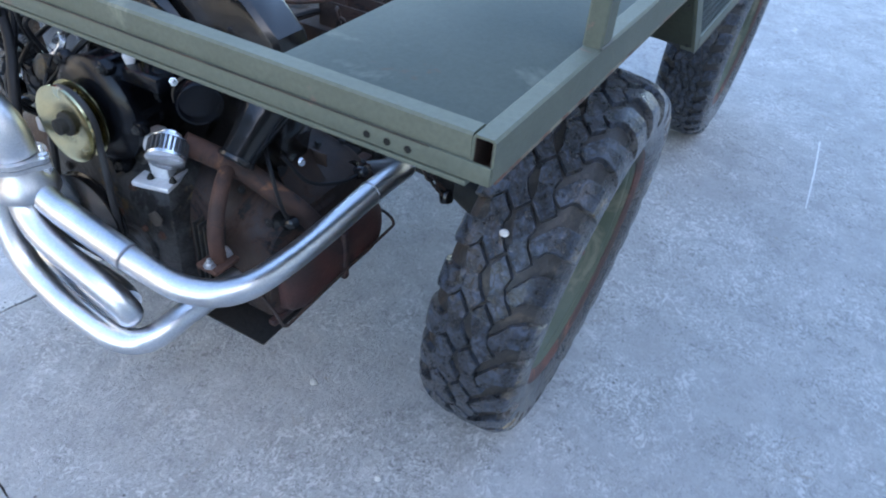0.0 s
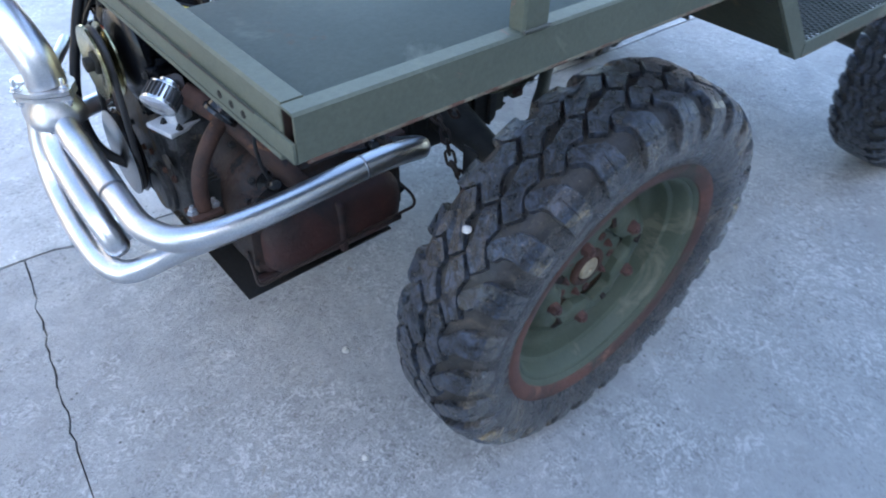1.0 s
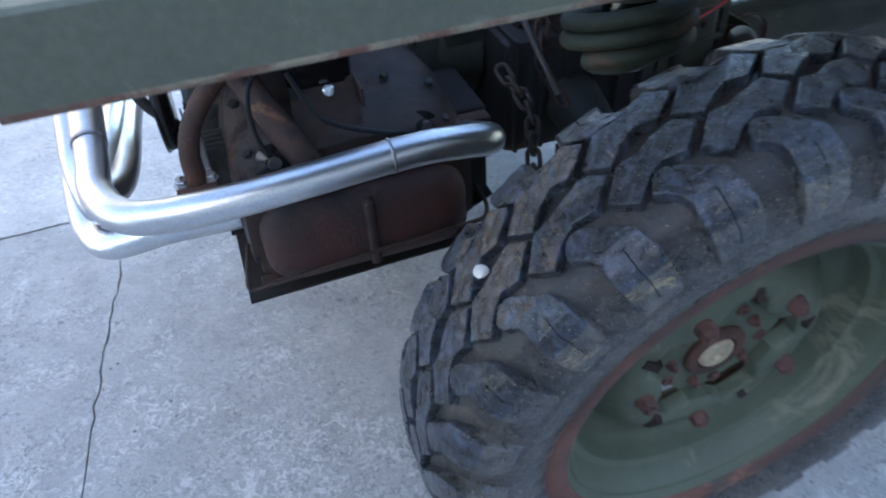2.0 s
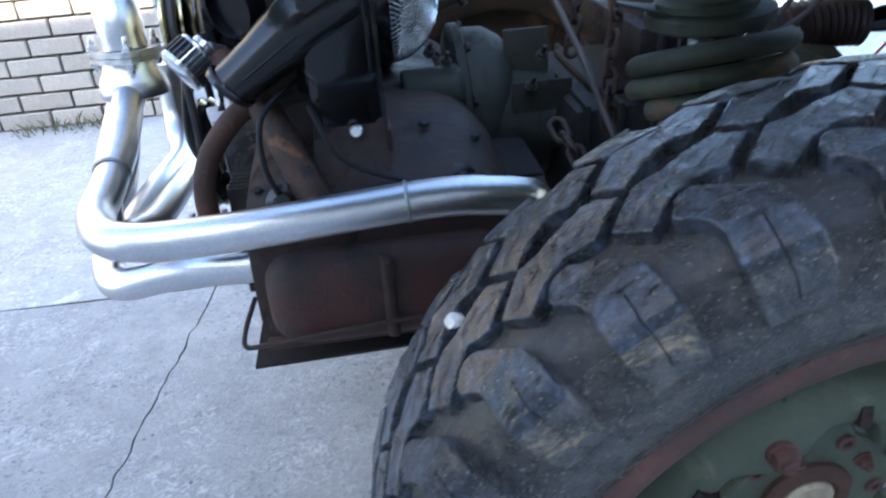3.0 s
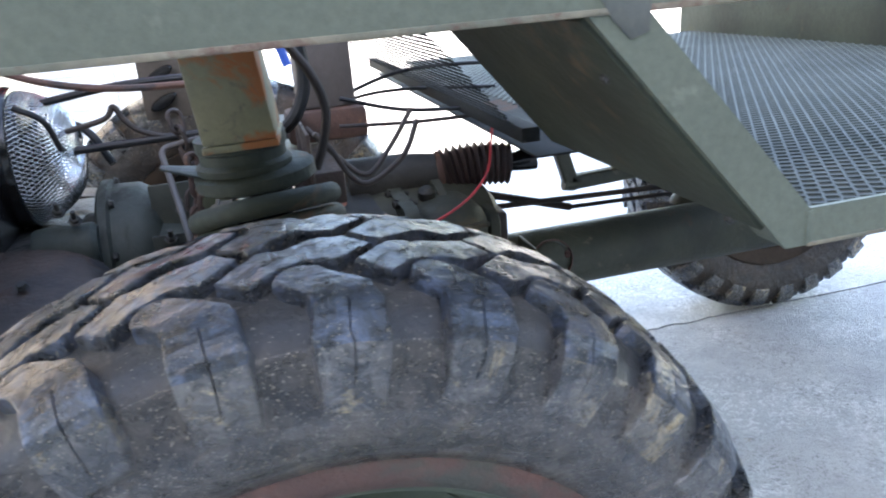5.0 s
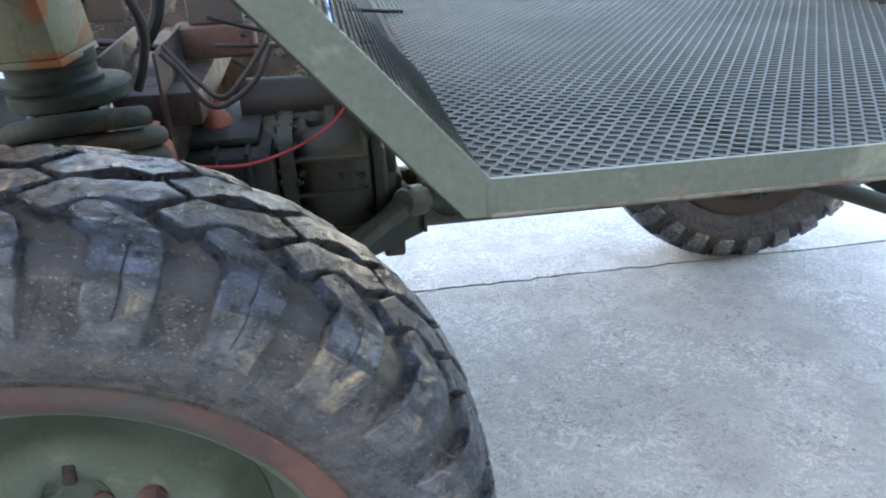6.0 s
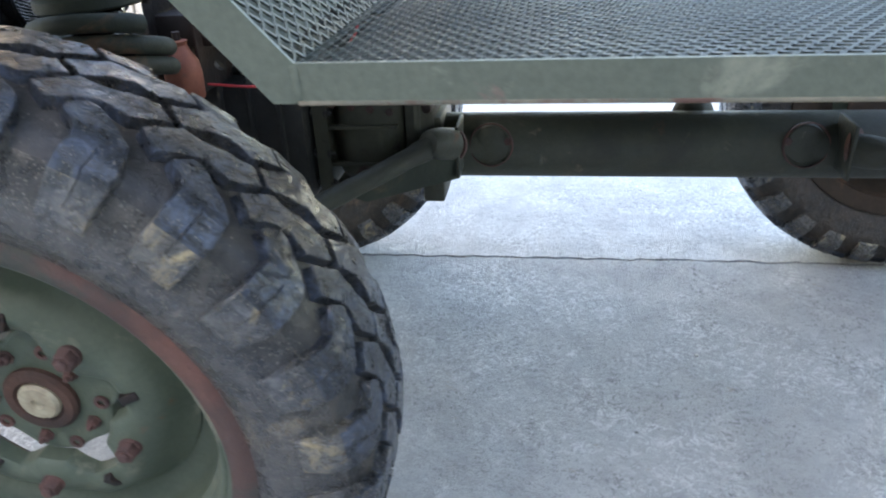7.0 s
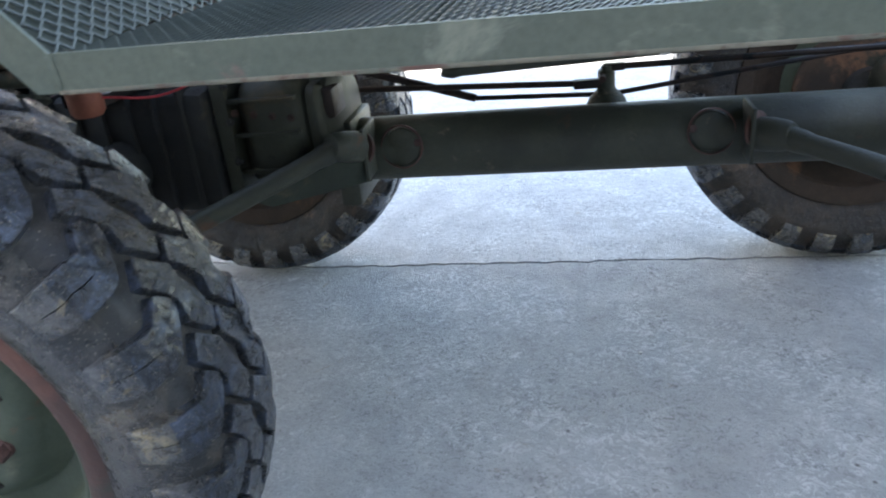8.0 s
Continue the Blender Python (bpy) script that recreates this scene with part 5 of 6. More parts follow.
# oil filler with breather
fill = part("oil_filler", prism([(-0.584, 0.562, 0.655), (-0.566, 0.496, 0.655), (-0.500, 0.515, 0.655), (-0.512, 0.580, 0.655)], (0, 0, 0.010), 0.003), M_BRIGHTALU, eng, "cast aluminium filler base")
part("filler_neck", tube(smooth_path([(-0.533, 0.535, 0.66), (-0.530, 0.53, 0.70), (-0.535, 0.512, 0.738), (-0.552, 0.488, 0.754)], 4), 0.0135, 16), M_ALU, eng, "cast aluminium filler neck")
part("filler_block", prism([(-0.556, 0.543, 0.663), (-0.545, 0.512, 0.663), (-0.508, 0.527, 0.663), (-0.518, 0.562, 0.663)], (0.004, 0.02, 0.075), 0.006), M_BRIGHTALU, fill, "cast aluminium stand web")
for p in ((-0.558, 0.543), (-0.545, 0.507), (-0.508, 0.524)):
    part("base_bolt", bolt_head(axis_to((*p, 0.664), (0, 0, 1)), 0.0055, 0.006, 0.003), M_CASE, fill)
bre = part("breather_filter", lathe([(0.0, 0), (0.026, 0), (0.0285, 0.002), (0.0285, 0.005), (0.0265, 0.006), (0.0265, 0.030), (0.0300, 0.031), (0.0300, 0.036), (0.027, 0.0385), (0.0, 0.040)], axis_to((-0.556, 0.484, 0.757), (-0.75, -0.43, -0.5)), 32), M_CHROME, eng, "small chrome breather filter")
bm = bmesh.new()
mm = axis_to((-0.556, 0.484, 0.757), (-0.75, -0.43, -0.5))
for k in range(24):
    a = radians(15 * k)
    add_box(bm, 0.0265, 0.0310, -0.0016, 0.0016, 0.006, 0.0305, 0, mm @ Matrix.Rotation(a, 4, "Z"))
part("filter_pleats", bm, M_BLKRUB, bre, "black pleated filter element")
part("filter_clamp", lathe([(0.0165, -0.010), (0.0175, -0.009), (0.0175, -0.002), (0.0165, -0.001)], mm, 20), M_CHROME, bre)
# oil cooler tin, bolts and small fittings on the grimy case
for x, y, z, r in ((-0.30, 0.40, 0.667, 0.006), (-0.24, 0.39, 0.648, 0.006), (-0.50, 0.40, 0.672, 0.006), (-0.50, 0.345, 0.628, 0.0055), (-0.235, 0.345, 0.615, 0.0055)):
    part("tin_bolt", bolt_head(axis_to((x, y, z - 0.004), (0, -0.5, 1)), r, 0.006), M_CASE, eng, "dark tin bolt")
part("tin_seam", box(-0.345, -0.341, 0.345, 0.50, 0.655, 0.681, 0.001), M_DARKRUST, eng, "folded seam of the tin")
# a raised black disc, its colour giving a hole's shade
part("tin_hole", lathe([(0.009, 0.0), (0.009, 0.001), (0.0, 0.001)], axis_to((-0.533, 0.44, 0.585), (-1, 0, 0)), 12), M_CABLE, eng)
rng = random.Random(31)
for k in range(16):
    part("case_stud", bolt_head(axis_to((-0.567, 0.50 + 0.022 * k + rng.uniform(-0.008, 0.008), rng.uniform(0.45, 0.65)), (-1, 0, 0)), rng.uniform(0.0045, 0.0075), 0.006, rng.choice((0, 0.006))), rng.choice((M_RUST, M_CASE, M_GREASE)), eng, "grimy case stud")
for k in range(5):
    part("cooling_fin", box(-0.55, -0.22, 0.42 + 0.012 * k, 0.423 + 0.012 * k, 0.45, 0.60, 0.0005), M_CASE, eng, "cast cooling fin")
part("oil_cover", lathe([(0.0, 0), (0.05, 0.0), (0.05, 0.008), (0.043, 0.010), (0.04, 0.016), (0, 0.018)], axis_to((-0.566, 0.60, 0.50), (-1, 0, 0)), 24), M_GREASE, eng, "greasy round cover")
part("rag_scrap", prism([(-0.570, 0.515, 0.60), (-0.572, 0.53, 0.612), (-0.573, 0.545, 0.60), (-0.572, 0.535, 0.578), (-0.57, 0.52, 0.585)], (-0.003, 0, 0), 0.001), M_BEIGE, eng, "pale scrap of gasket")
# fan shroud
bm = bmesh.new()
prof = [(0.380, 0.668), (0.374, 0.700), (0.366, 0.730), (0.362, 0.745), (0.362, 0.86), (0.375, 0.905), (0.43, 0.955), (0.50, 0.985), (0.66, 1.0)]
prof = prof + [(1.32 - y, z) for y, z in prof[:-1][::-1]]
prof = [(y, z) for y, z in prof]
rings = []
for x, g in ((-0.430, 0.014), (-0.426, 0.005), (-0.417, 0.0), (-0.358, 0.0), (-0.349, 0.004), (-0.344, 0.016)):
    rings.append([(x, 0.66 + (y - 0.66) * (1 - g / 0.3), z - (g if z > 0.8 else -g)) for y, z in prof])
add_loft(bm, rings)
shroud = part("fan_shroud", bm, M_BLACK, eng, "gloss black sheet-metal fan shroud", angle=30)
part("shroud_seam", tube([(-0.356, 0.3605, 0.742), (-0.356, 0.3605, 0.86)], 0.0022, 8), M_BLACK, shroud)
duct = part("heater_duct", tube(smooth_path([(-0.370, 0.40, 0.822), (-0.415, 0.396, 0.800), (-0.465, 0.392, 0.768), (-0.512, 0.39, 0.736)], 5), [0.044] * 3 + [0.043, 0.042, 0.041, 0.040, 0.039, 0.037, 0.035, 0.033, 0.031, 0.030, 0.029, 0.028, 0.028], 20, cap=False, flat=0.85), M_BLACK, shroud, "black heater duct elbow")
part("duct_seam", tube([(-0.43, 0.3595, 0.790), (-0.495, 0.3640, 0.747)], 0.0015, 6), M_CABLE, duct)
part("duct_ring", lathe([(0.0285, 0), (0.031, 0.002), (0.031, 0.008), (0.027, 0.009), (0.025, 0.002)], axis_to((-0.509, 0.39, 0.739), (-0.72, 0.05, -0.69)), 24, closed_profile=True), M_BLACK, duct)
for y, z in ((0.508, 0.885), (0.42, 0.88), (0.60, 0.93)):
    part("shroud_bolt", bolt_head(axis_to((-0.438, y, z), (-1, 0, 0)), 0.007, 0.006), M_CHROME, shroud, "bright bolt")
part("fan_ring", lathe([(0.10, 0), (0.155, 0), (0.16, 0.006), (0.155, 0.014), (0.145, 0.02), (0.10, 0.02)], axis_to((-0.438, 0.66, 0.79), (-1, 0, 0)), 48), M_BLACK, shroud)
# chrome mesh dome on the fan inlet
dome = part("fan_guard_ring", lathe([(0.090, -0.012), (0.099, -0.012), (0.102, 0.006), (0.099, 0.016), (0.092, 0.018), (0.089, 0.010)], axis_to((-0.338, 0.655, 0.772), (1, 0, 0)), 56, closed_profile=True), M_BLACK, eng, "black fan inlet ring")
bm = bmesh.new()
for fam in (1, -1):
    for k in range(84):
        a0 = 2 * math.pi * k / 84
        pts = []
        for q in range(9):
            u = q / 8
            rr = 0.095 * math.cos(u * math.pi / 2 * 0.93)
            xx = -0.330 + 0.082 * math.sin(u * math.pi / 2)
            aa = a0 + fam * u * 0.75
            pts.append((xx, 0.655 + rr * math.cos(aa), 0.772 + rr * math.sin(aa)))
        add_tube(bm, pts, 0.0009, 4, cap=False)
part("guard_mesh", bm, M_CHROME, dome, "bright woven wire dome guard")
part("guard_backing", lathe([(0.090, 0), (0.08, 0.02), (0.04, 0.03), (0, 0.032)], axis_to((-0.332, 0.655, 0.772), (1, 0, 0)), 32), M_BLACK, dome)
part("blue_band", box(-0.336, -0.322, 0.50, 0.58, 0.86, 0.93, 0.003), material("blue_film", (0.10, 0.2, 0.5), None, 20, 0.3, 0.35), eng, "blue film strip")
# intake tube, distributor side, cables
can = part("canister", lathe([(0.0, 0.012), (0.030, 0.010), (0.032, 0.0), (0.0355, 0.0), (0.0365, 0.003), (0.0365, 0.02), (0.034, 0.024), (0.033, 0.09), (0.0, 0.092)], axis_to((-0.512, 0.455, 0.808), (0.60, 0.78, 0.1)), 32), M_SATIN, eng, "round black canister end")
part("canister_band", lathe([(0.0365, 0.028), (0.0378, 0.029), (0.0378, 0.036), (0.0365, 0.037)], axis_to((-0.512, 0.455, 0.808), (0.60, 0.78, 0.1)), 32, closed_profile=True), M_BEIGE, can, "pale band of the canister")
part("canister_bolt", bolt_head(axis_to((-0.53, 0.485, 0.845), (-0.6, -0.5, 0.3)), 0.005, 0.008, 0.008), M_CHROME, eng, "bright bolt")
part("bracket", tube(bent_path([(-0.47, 0.47, 0.78), (-0.48, 0.46, 0.84), (-0.45, 0.47, 0.90)], 0.02), 0.006, 8), M_CHROME, eng, "bright bracket")
rng = random.Random(12)
for k in range(7):
    y = 0.78 + 0.03 * k
    part("ignition_lead", tube(smooth_path([(-0.47, y, 0.70), (-0.53 - 0.02 * rng.random(), y + 0.03 * rng.random(), 0.80 + 0.05 * rng.random()), (-0.55, y - 0.02, 0.88 + 0.04 * rng.random()), (-0.48, y - 0.08, 0.93)], 5), 0.0042, 8), M_CABLE, eng, "black ignition lead")
part("distributor", lathe([(0.03, 0), (0.032, 0.05), (0.04, 0.055), (0.04, 0.08), (0.03, 0.10), (0, 0.105)], axis_to((-0.50, 0.82, 0.68), (-0.2, 0.1, 1)), 24), M_BLACK, eng, "black distributor cap")
part("fuel_pump", lathe([(0.02, 0), (0.022, 0.006), (0.022, 0.02), (0.014, 0.026), (0, 0.027)], axis_to((-0.53, 0.78, 0.78), (-1, 0.3, 0.3)), 20), M_GREASE, eng, "small metal fuel pump")
for c, y0, m_ in ((0, 0.58, M_YELLOW), (1, 0.56, M_BROWNHOSE), (2, 0.60, M_CABLE)):
    part("loom_wire", tube(smooth_path([(-0.50, y0, 0.845), (-0.53, y0 - 0.03, 0.87), (-0.50, y0 - 0.09, 0.875), (-0.45, y0 - 0.13, 0.86)], 5), 0.003, 6), m_, eng, "thin coloured wire")
part("wire_plug", box(-0.50, -0.48, 0.50, 0.525, 0.85, 0.865, 0.002), M_ORWIRE, eng, "orange plug")

rng = random.Random(77)
for k in range(9):
    y, z = 0.74 + 0.035 * (k % 5) + rng.uniform(-0.01, 0.01), 0.66 + 0.05 * (k // 3) + rng.uniform(-0.01, 0.01)
    part("connector", box(-0.535 - 0.02 * rng.random(), -0.505, y, y + rng.uniform(0.015, 0.03), z, z + rng.uniform(0.012, 0.03), 0.003), rng.choice((M_SATIN, M_BLKRUB, M_GREASE, M_ALU)), eng, "small fitting on the engine")
for k in range(6):
    y = 0.70 + 0.04 * k
    part("loom_wire", tube(smooth_path([(-0.52, y, 0.64 + 0.02 * rng.random()), (-0.56 - 0.02 * rng.random(), y + rng.uniform(-0.03, 0.03), 0.72), (-0.54, y + rng.uniform(-0.05, 0.05), 0.80), (-0.50, y + rng.uniform(-0.05, 0.05), 0.86)], 5), 0.003 + 0.003 * rng.random(), 7), rng.choice((M_CABLE, M_CABLE, M_BROWNHOSE, M_CABLE)), eng, "thin engine wire")
part("hose_clamp", lathe([(0.017, 0), (0.019, 0.001), (0.019, 0.009), (0.017, 0.010)], axis_to((-0.545, 0.72, 0.84), (-0.6, 0.3, 0.5)), 20, closed_profile=True), M_CHROME, eng, "bright hose clamp")
part("terminal", lathe([(0, 0), (0.008, 0), (0.008, 0.014), (0.005, 0.018), (0, 0.018)], axis_to((-0.53, 0.575, 0.85), (-0.3, 0, 1)), 12), material("white_plastic", (0.7, 0.7, 0.72), None, 30.0, 0.3, 0.4), eng, "white plastic terminal")
# added black box: darkness between engine and wheel made into a shape
part("heat_box", box(-0.235, -0.150, 0.40, 0.62, 0.43, 0.585, 0.012), M_PLATE, eng, "black box added to fill the dark gap by the engine")
# black skid plate below the engine
skid = thing("skid_plate", pose(0, 0, 0), "flat black sheet skid plate hanging under the engine", "plate")
part("plate", prism([(-0.548, 0.337, 0.384), (-0.22, 0.345, 0.385), (-0.22, 0.40, 0.387), (-0.145, 0.40, 0.42), (-0.145, 0.92, 0.42), (-0.22, 0.92, 0.387), (-0.548, 0.98, 0.384)], (0, 0, 0.0035)), M_PLATE, skid)
for y in (0.46, 0.86):
    part("plate_strut", box(-0.50, -0.48, y, y + 0.02, 0.387, 0.45, 0.002), M_PLATE, skid)

# ---- exhaust header ----
hdr = thing("exhaust_header", pose(0, 0, 0), "brushed aluminised steel four-pipe exhaust header", "exhaust")
R = 0.0213
runs = [
    [(-0.195, 0.40, 0.545), (-0.195, 0.285, 0.604), (-0.24, 0.262, 0.624), (-0.32, 0.258, 0.631), (-0.53, 0.262, 0.617), (-0.640, 0.282, 0.612), (-0.684, 0.345, 0.612), (-0.690, 0.43, 0.620), (-0.693, 0.52, 0.640), (-0.698, 0.60, 0.664), (-0.694, 0.645, 0.688), (-0.688, 0.650, 0.712)],
    [(-0.53, 0.40, 0.500), (-0.63, 0.406, 0.499), (-0.705, 0.420, 0.485), (-0.736, 0.462, 0.484), (-0.746, 0.53, 0.506), (-0.745, 0.60, 0.530), (-0.741, 0.655, 0.565), (-0.732, 0.688, 0.625), (-0.718, 0.692, 0.675), (-0.712, 0.685, 0.71)],
    [(-0.700, 0.872, 0.66), (-0.704, 0.868, 0.585), (-0.700, 0.838, 0.543), (-0.686, 0.775, 0.524), (-0.693, 0.65, 0.528), (-0.704, 0.55, 0.524), (-0.706, 0.49, 0.517), (-0.712, 0.455, 0.523), (-0.717, 0.458, 0.546), (-0.724, 0.495, 0.576), (-0.726, 0.55, 0.597), (-0.726, 0.61, 0.624), (-0.718, 0.648, 0.658), (-0.710, 0.658, 0.71)],
    [(-0.45, 1.02, 0.50), (-0.60, 0.98, 0.505), (-0.650, 0.88, 0.51), (-0.668, 0.75, 0.512), (-0.674, 0.60, 0.518), (-0.682, 0.52, 0.522), (-0.700, 0.468, 0.532)],
]
for n, pts in enumerate(runs):
    run = part("primary_pipe", tube(smooth_path(pts, 7), R, 24), M_PIPE, hdr, "brushed metal exhaust pipe")
    if n == 0:
        for q in ((-0.6913, 0.455, 0.6255), (-0.335, 0.2585, 0.6305)):
            d = (Vector((-0.693, 0.52, 0.640)) - Vector((-0.690, 0.43, 0.620))) if q[1] > 0.4 else Vector((-1, 0.01, -0.04))
            part("pipe_joint", lathe([(R + 0.0004, -0.002), (R + 0.0016, -0.001), (R + 0.0016, 0.001), (R + 0.0004, 0.002)], axis_to(q, d), 28, closed_profile=True), M_WELD, run, "slip joint seam")
part("sleeve", tube(smooth_path([(-0.6912, 0.457, 0.6258), (-0.693, 0.52, 0.640), (-0.697, 0.585, 0.6595)], 5), R + 0.0017, 24), M_PIPE, hdr, "wider sleeve of the pipe")
part("collector", lathe([(0.046, -0.038), (0.0485, -0.034), (0.0485, -0.026), (0.045, -0.012), (0.038, 0.0), (0.036, 0.012)], axis_to((-0.697, 0.660, 0.704), (0.0, 0.1, 1)), 32), M_PIPE, hdr, "collector cone")
flm = axis_to((-0.697, 0.662, 0.716), (0.0, 0.1, 1))
for h in (0.0, 0.0085):
    bm = bmesh.new()
    pts = []
    for k in range(36):
        a = 2 * math.pi * k / 36
        rr = 0.044 + 0.012 * max(0, math.cos(3 * a + 0.6)) ** 2
        pts.append((rr * math.cos(a), rr * math.sin(a)))
    add_loft(bm, [[flm @ Vector((x, y, z)) for x, y in pts] for z in (h, h + 0.0075)])
    fl = part("flange_plate", bm, M_ALU, hdr, "three-bolt flange plate")
for k in range(3):
    a = (2 * math.pi * k - 0.6) / 3
    part("flange_bolt", bolt_head(flm @ Matrix.Translation((0.049 * math.cos(a), 0.049 * math.sin(a), 0.016)), 0.0075, 0.008, 0.012), M_CHROME, fl, "plated bolt")
    part("flange_bolt", bolt_head(flm @ Matrix.Translation((0.049 * math.cos(a), 0.049 * math.sin(a), 0.0)) @ Matrix.Rotation(math.pi, 4, "X"), 0.0075, 0.008, 0.004), M_CHROME, fl)
part("tail_pipe", tube(smooth_path([(-0.697, 0.664, 0.732), (-0.70, 0.675, 0.78), (-0.72, 0.74, 0.85), (-0.75, 0.86, 0.90), (-0.76, 1.05, 0.93)], 6), 0.032, 24), M_PIPE, hdr, "larger tail pipe")
part("steady_bar", tube([(-0.70, 0.72, 0.70), (-0.60, 0.90, 0.70)], 0.012, 12), M_PIPE, hdr)
part("port_flange", box(-0.235, -0.155, 0.375, 0.40, 0.51, 0.58, 0.004), M_RUST, hdr)

# loose cable down the side of the pulley
cab = thing("hanging_cable", pose(0, 0, 0), "thick black cable drooping past the exhaust flange", "cable")
part("cable", tube(smooth_path([(-0.53, 0.9, 0.93), (-0.555, 0.84, 0.832), (-0.592, 0.8, 0.768), (-0.625, 0.77, 0.7), (-0.644, 0.745, 0.646), (-0.648, 0.715, 0.595), (-0.636, 0.68, 0.561), (-0.585, 0.62, 0.53)], 7), 0.0095, 12), M_CABLE, cab)

# ---- chain, rod, boot, wires by the axle ----
def chain(name, pts, label, mat):
    c = thing(name, pose(0, 0, 0), label, "chain")
    p = [Vector(q) for q in pts]
    path = smooth_path(p, 12)
    dist, acc = [0.0], 0.0
    for a, b in zip(path, path[1:]):
        acc += (b - a).length
        dist.append(acc)
    step, k, s = 0.021, 0, 0.0
    while s < acc:
        i = max(j for j, d in enumerate(dist) if d <= s)
        i = min(i, len(path) - 2)
        q, d = path[i].lerp(path[i + 1], (s - dist[i]) / max(dist[i + 1] - dist[i], 1e-6)), path[i + 1] - path[i]
        m = axis_to(q, d) @ Matrix.Rotation(math.pi / 2 * (k % 2) + 0.4, 4, "Z")
        ring = [m @ Vector((0.0085 * math.cos(a), 0, (0.0085 * math.sin(a)) + (0.0065 if math.sin(a) > 0 else -0.0065))) for a in [2 * math.pi * t / 14 for t in range(15)]]
        part("chain_link", tube(ring, 0.0032, 6, cap=False), mat, c)
        s += step
        k += 1
    return c


chain("limit_chain", [(-0.080, 0.373, 0.785), (-0.078, 0.372, 0.765), (-0.085, 0.365, 0.72), (-0.085, 0.355, 0.65), (-0.06, 0.34, 0.60)], "rusty steel limit chain hanging beside the spring", M_RUST)
chain("limit_chain", [(-0.10, 0.50, 0.82), (-0.09, 0.49, 0.76), (-0.10, 0.48, 0.70)], "dark twisted chain near the bellhousing", M_DARKRUST)
short = chain("limit_chain", [(-0.150, 0.34, 0.66), (-0.135, 0.29, 0.625), (-0.150, 0.24, 0.575), (-0.140, 0.215, 0.545)], "rusty slack chain hanging to a dark shackle", M_DARKRUST)
part("shackle", lathe([(0.0, -0.012), (0.012, -0.012), (0.014, -0.009), (0.014, 0.009), (0.012, 0.012), (0.0, 0.012)], axis_to((-0.137, 0.210, 0.535), (0.2, 0.3, 1)), 14), M_BLACK, short, "black shackle")
part("shackle_plate", box(-0.120, -0.114, 0.205, 0.245, 0.53, 0.60, 0.002), M_PLATE, short, "dark hanger plate")
rod = thing("linkage_rod", pose(0, 0, 0), "thin pale rod running down to the axle", "rod")
part("rod", tube(bent_path([(-0.075, 0.50, 0.795), (-0.125, 0.487, 0.79), (-0.105, 0.40, 0.72), (-0.085, 0.31, 0.63)], 0.015), 0.0042, 10), material("dull_rod", (0.06, 0.046, 0.038), None, 20, 0.5, 0.6, 0.1, 0.0), rod)

boot = thing("driveshaft_boot", pose(0, 0, 0), "dirty brown-black ribbed rubber boot", "boot")
prof = []
for k in range(11):
    prof += [(0.030, k * 0.0105), (0.042 - 0.0007 * k, k * 0.0105 + 0.005)]
bm = bmesh.new()
N = 20
path = [Vector((0.288, 0.645, 0.664)).lerp(Vector((0.398, 0.628, 0.668)), k / (len(prof) - 1)) + Vector((0, 0, 0.006 * math.sin(math.pi * k / (len(prof) - 1)))) for k in range(len(prof))]
add_tube(bm, path, [r for r, _ in prof], N)
part("bellows", bm, M_BOOT, boot)
part("boot_clamp", lathe([(0.034, 0), (0.036, 0.001), (0.036, 0.010), (0.034, 0.011)], axis_to((0.278, 0.647, 0.664), (0.11, -0.017, 0.004)), 24), M_RUST, boot, "rusty clamp")
part("shaft_neck", tube([(0.13, 0.66, 0.66), (0.22, 0.655, 0.663), (0.28, 0.647, 0.664)], [0.044, 0.040, 0.033], 18), M_CASE, boot, "grimy casting neck")
part("shaft_end", tube([(0.398, 0.628, 0.668), (0.43, 0.625, 0.672), (0.445, 0.622, 0.673)], [0.014, 0.02, 0.02], 12), M_BLACK, boot)

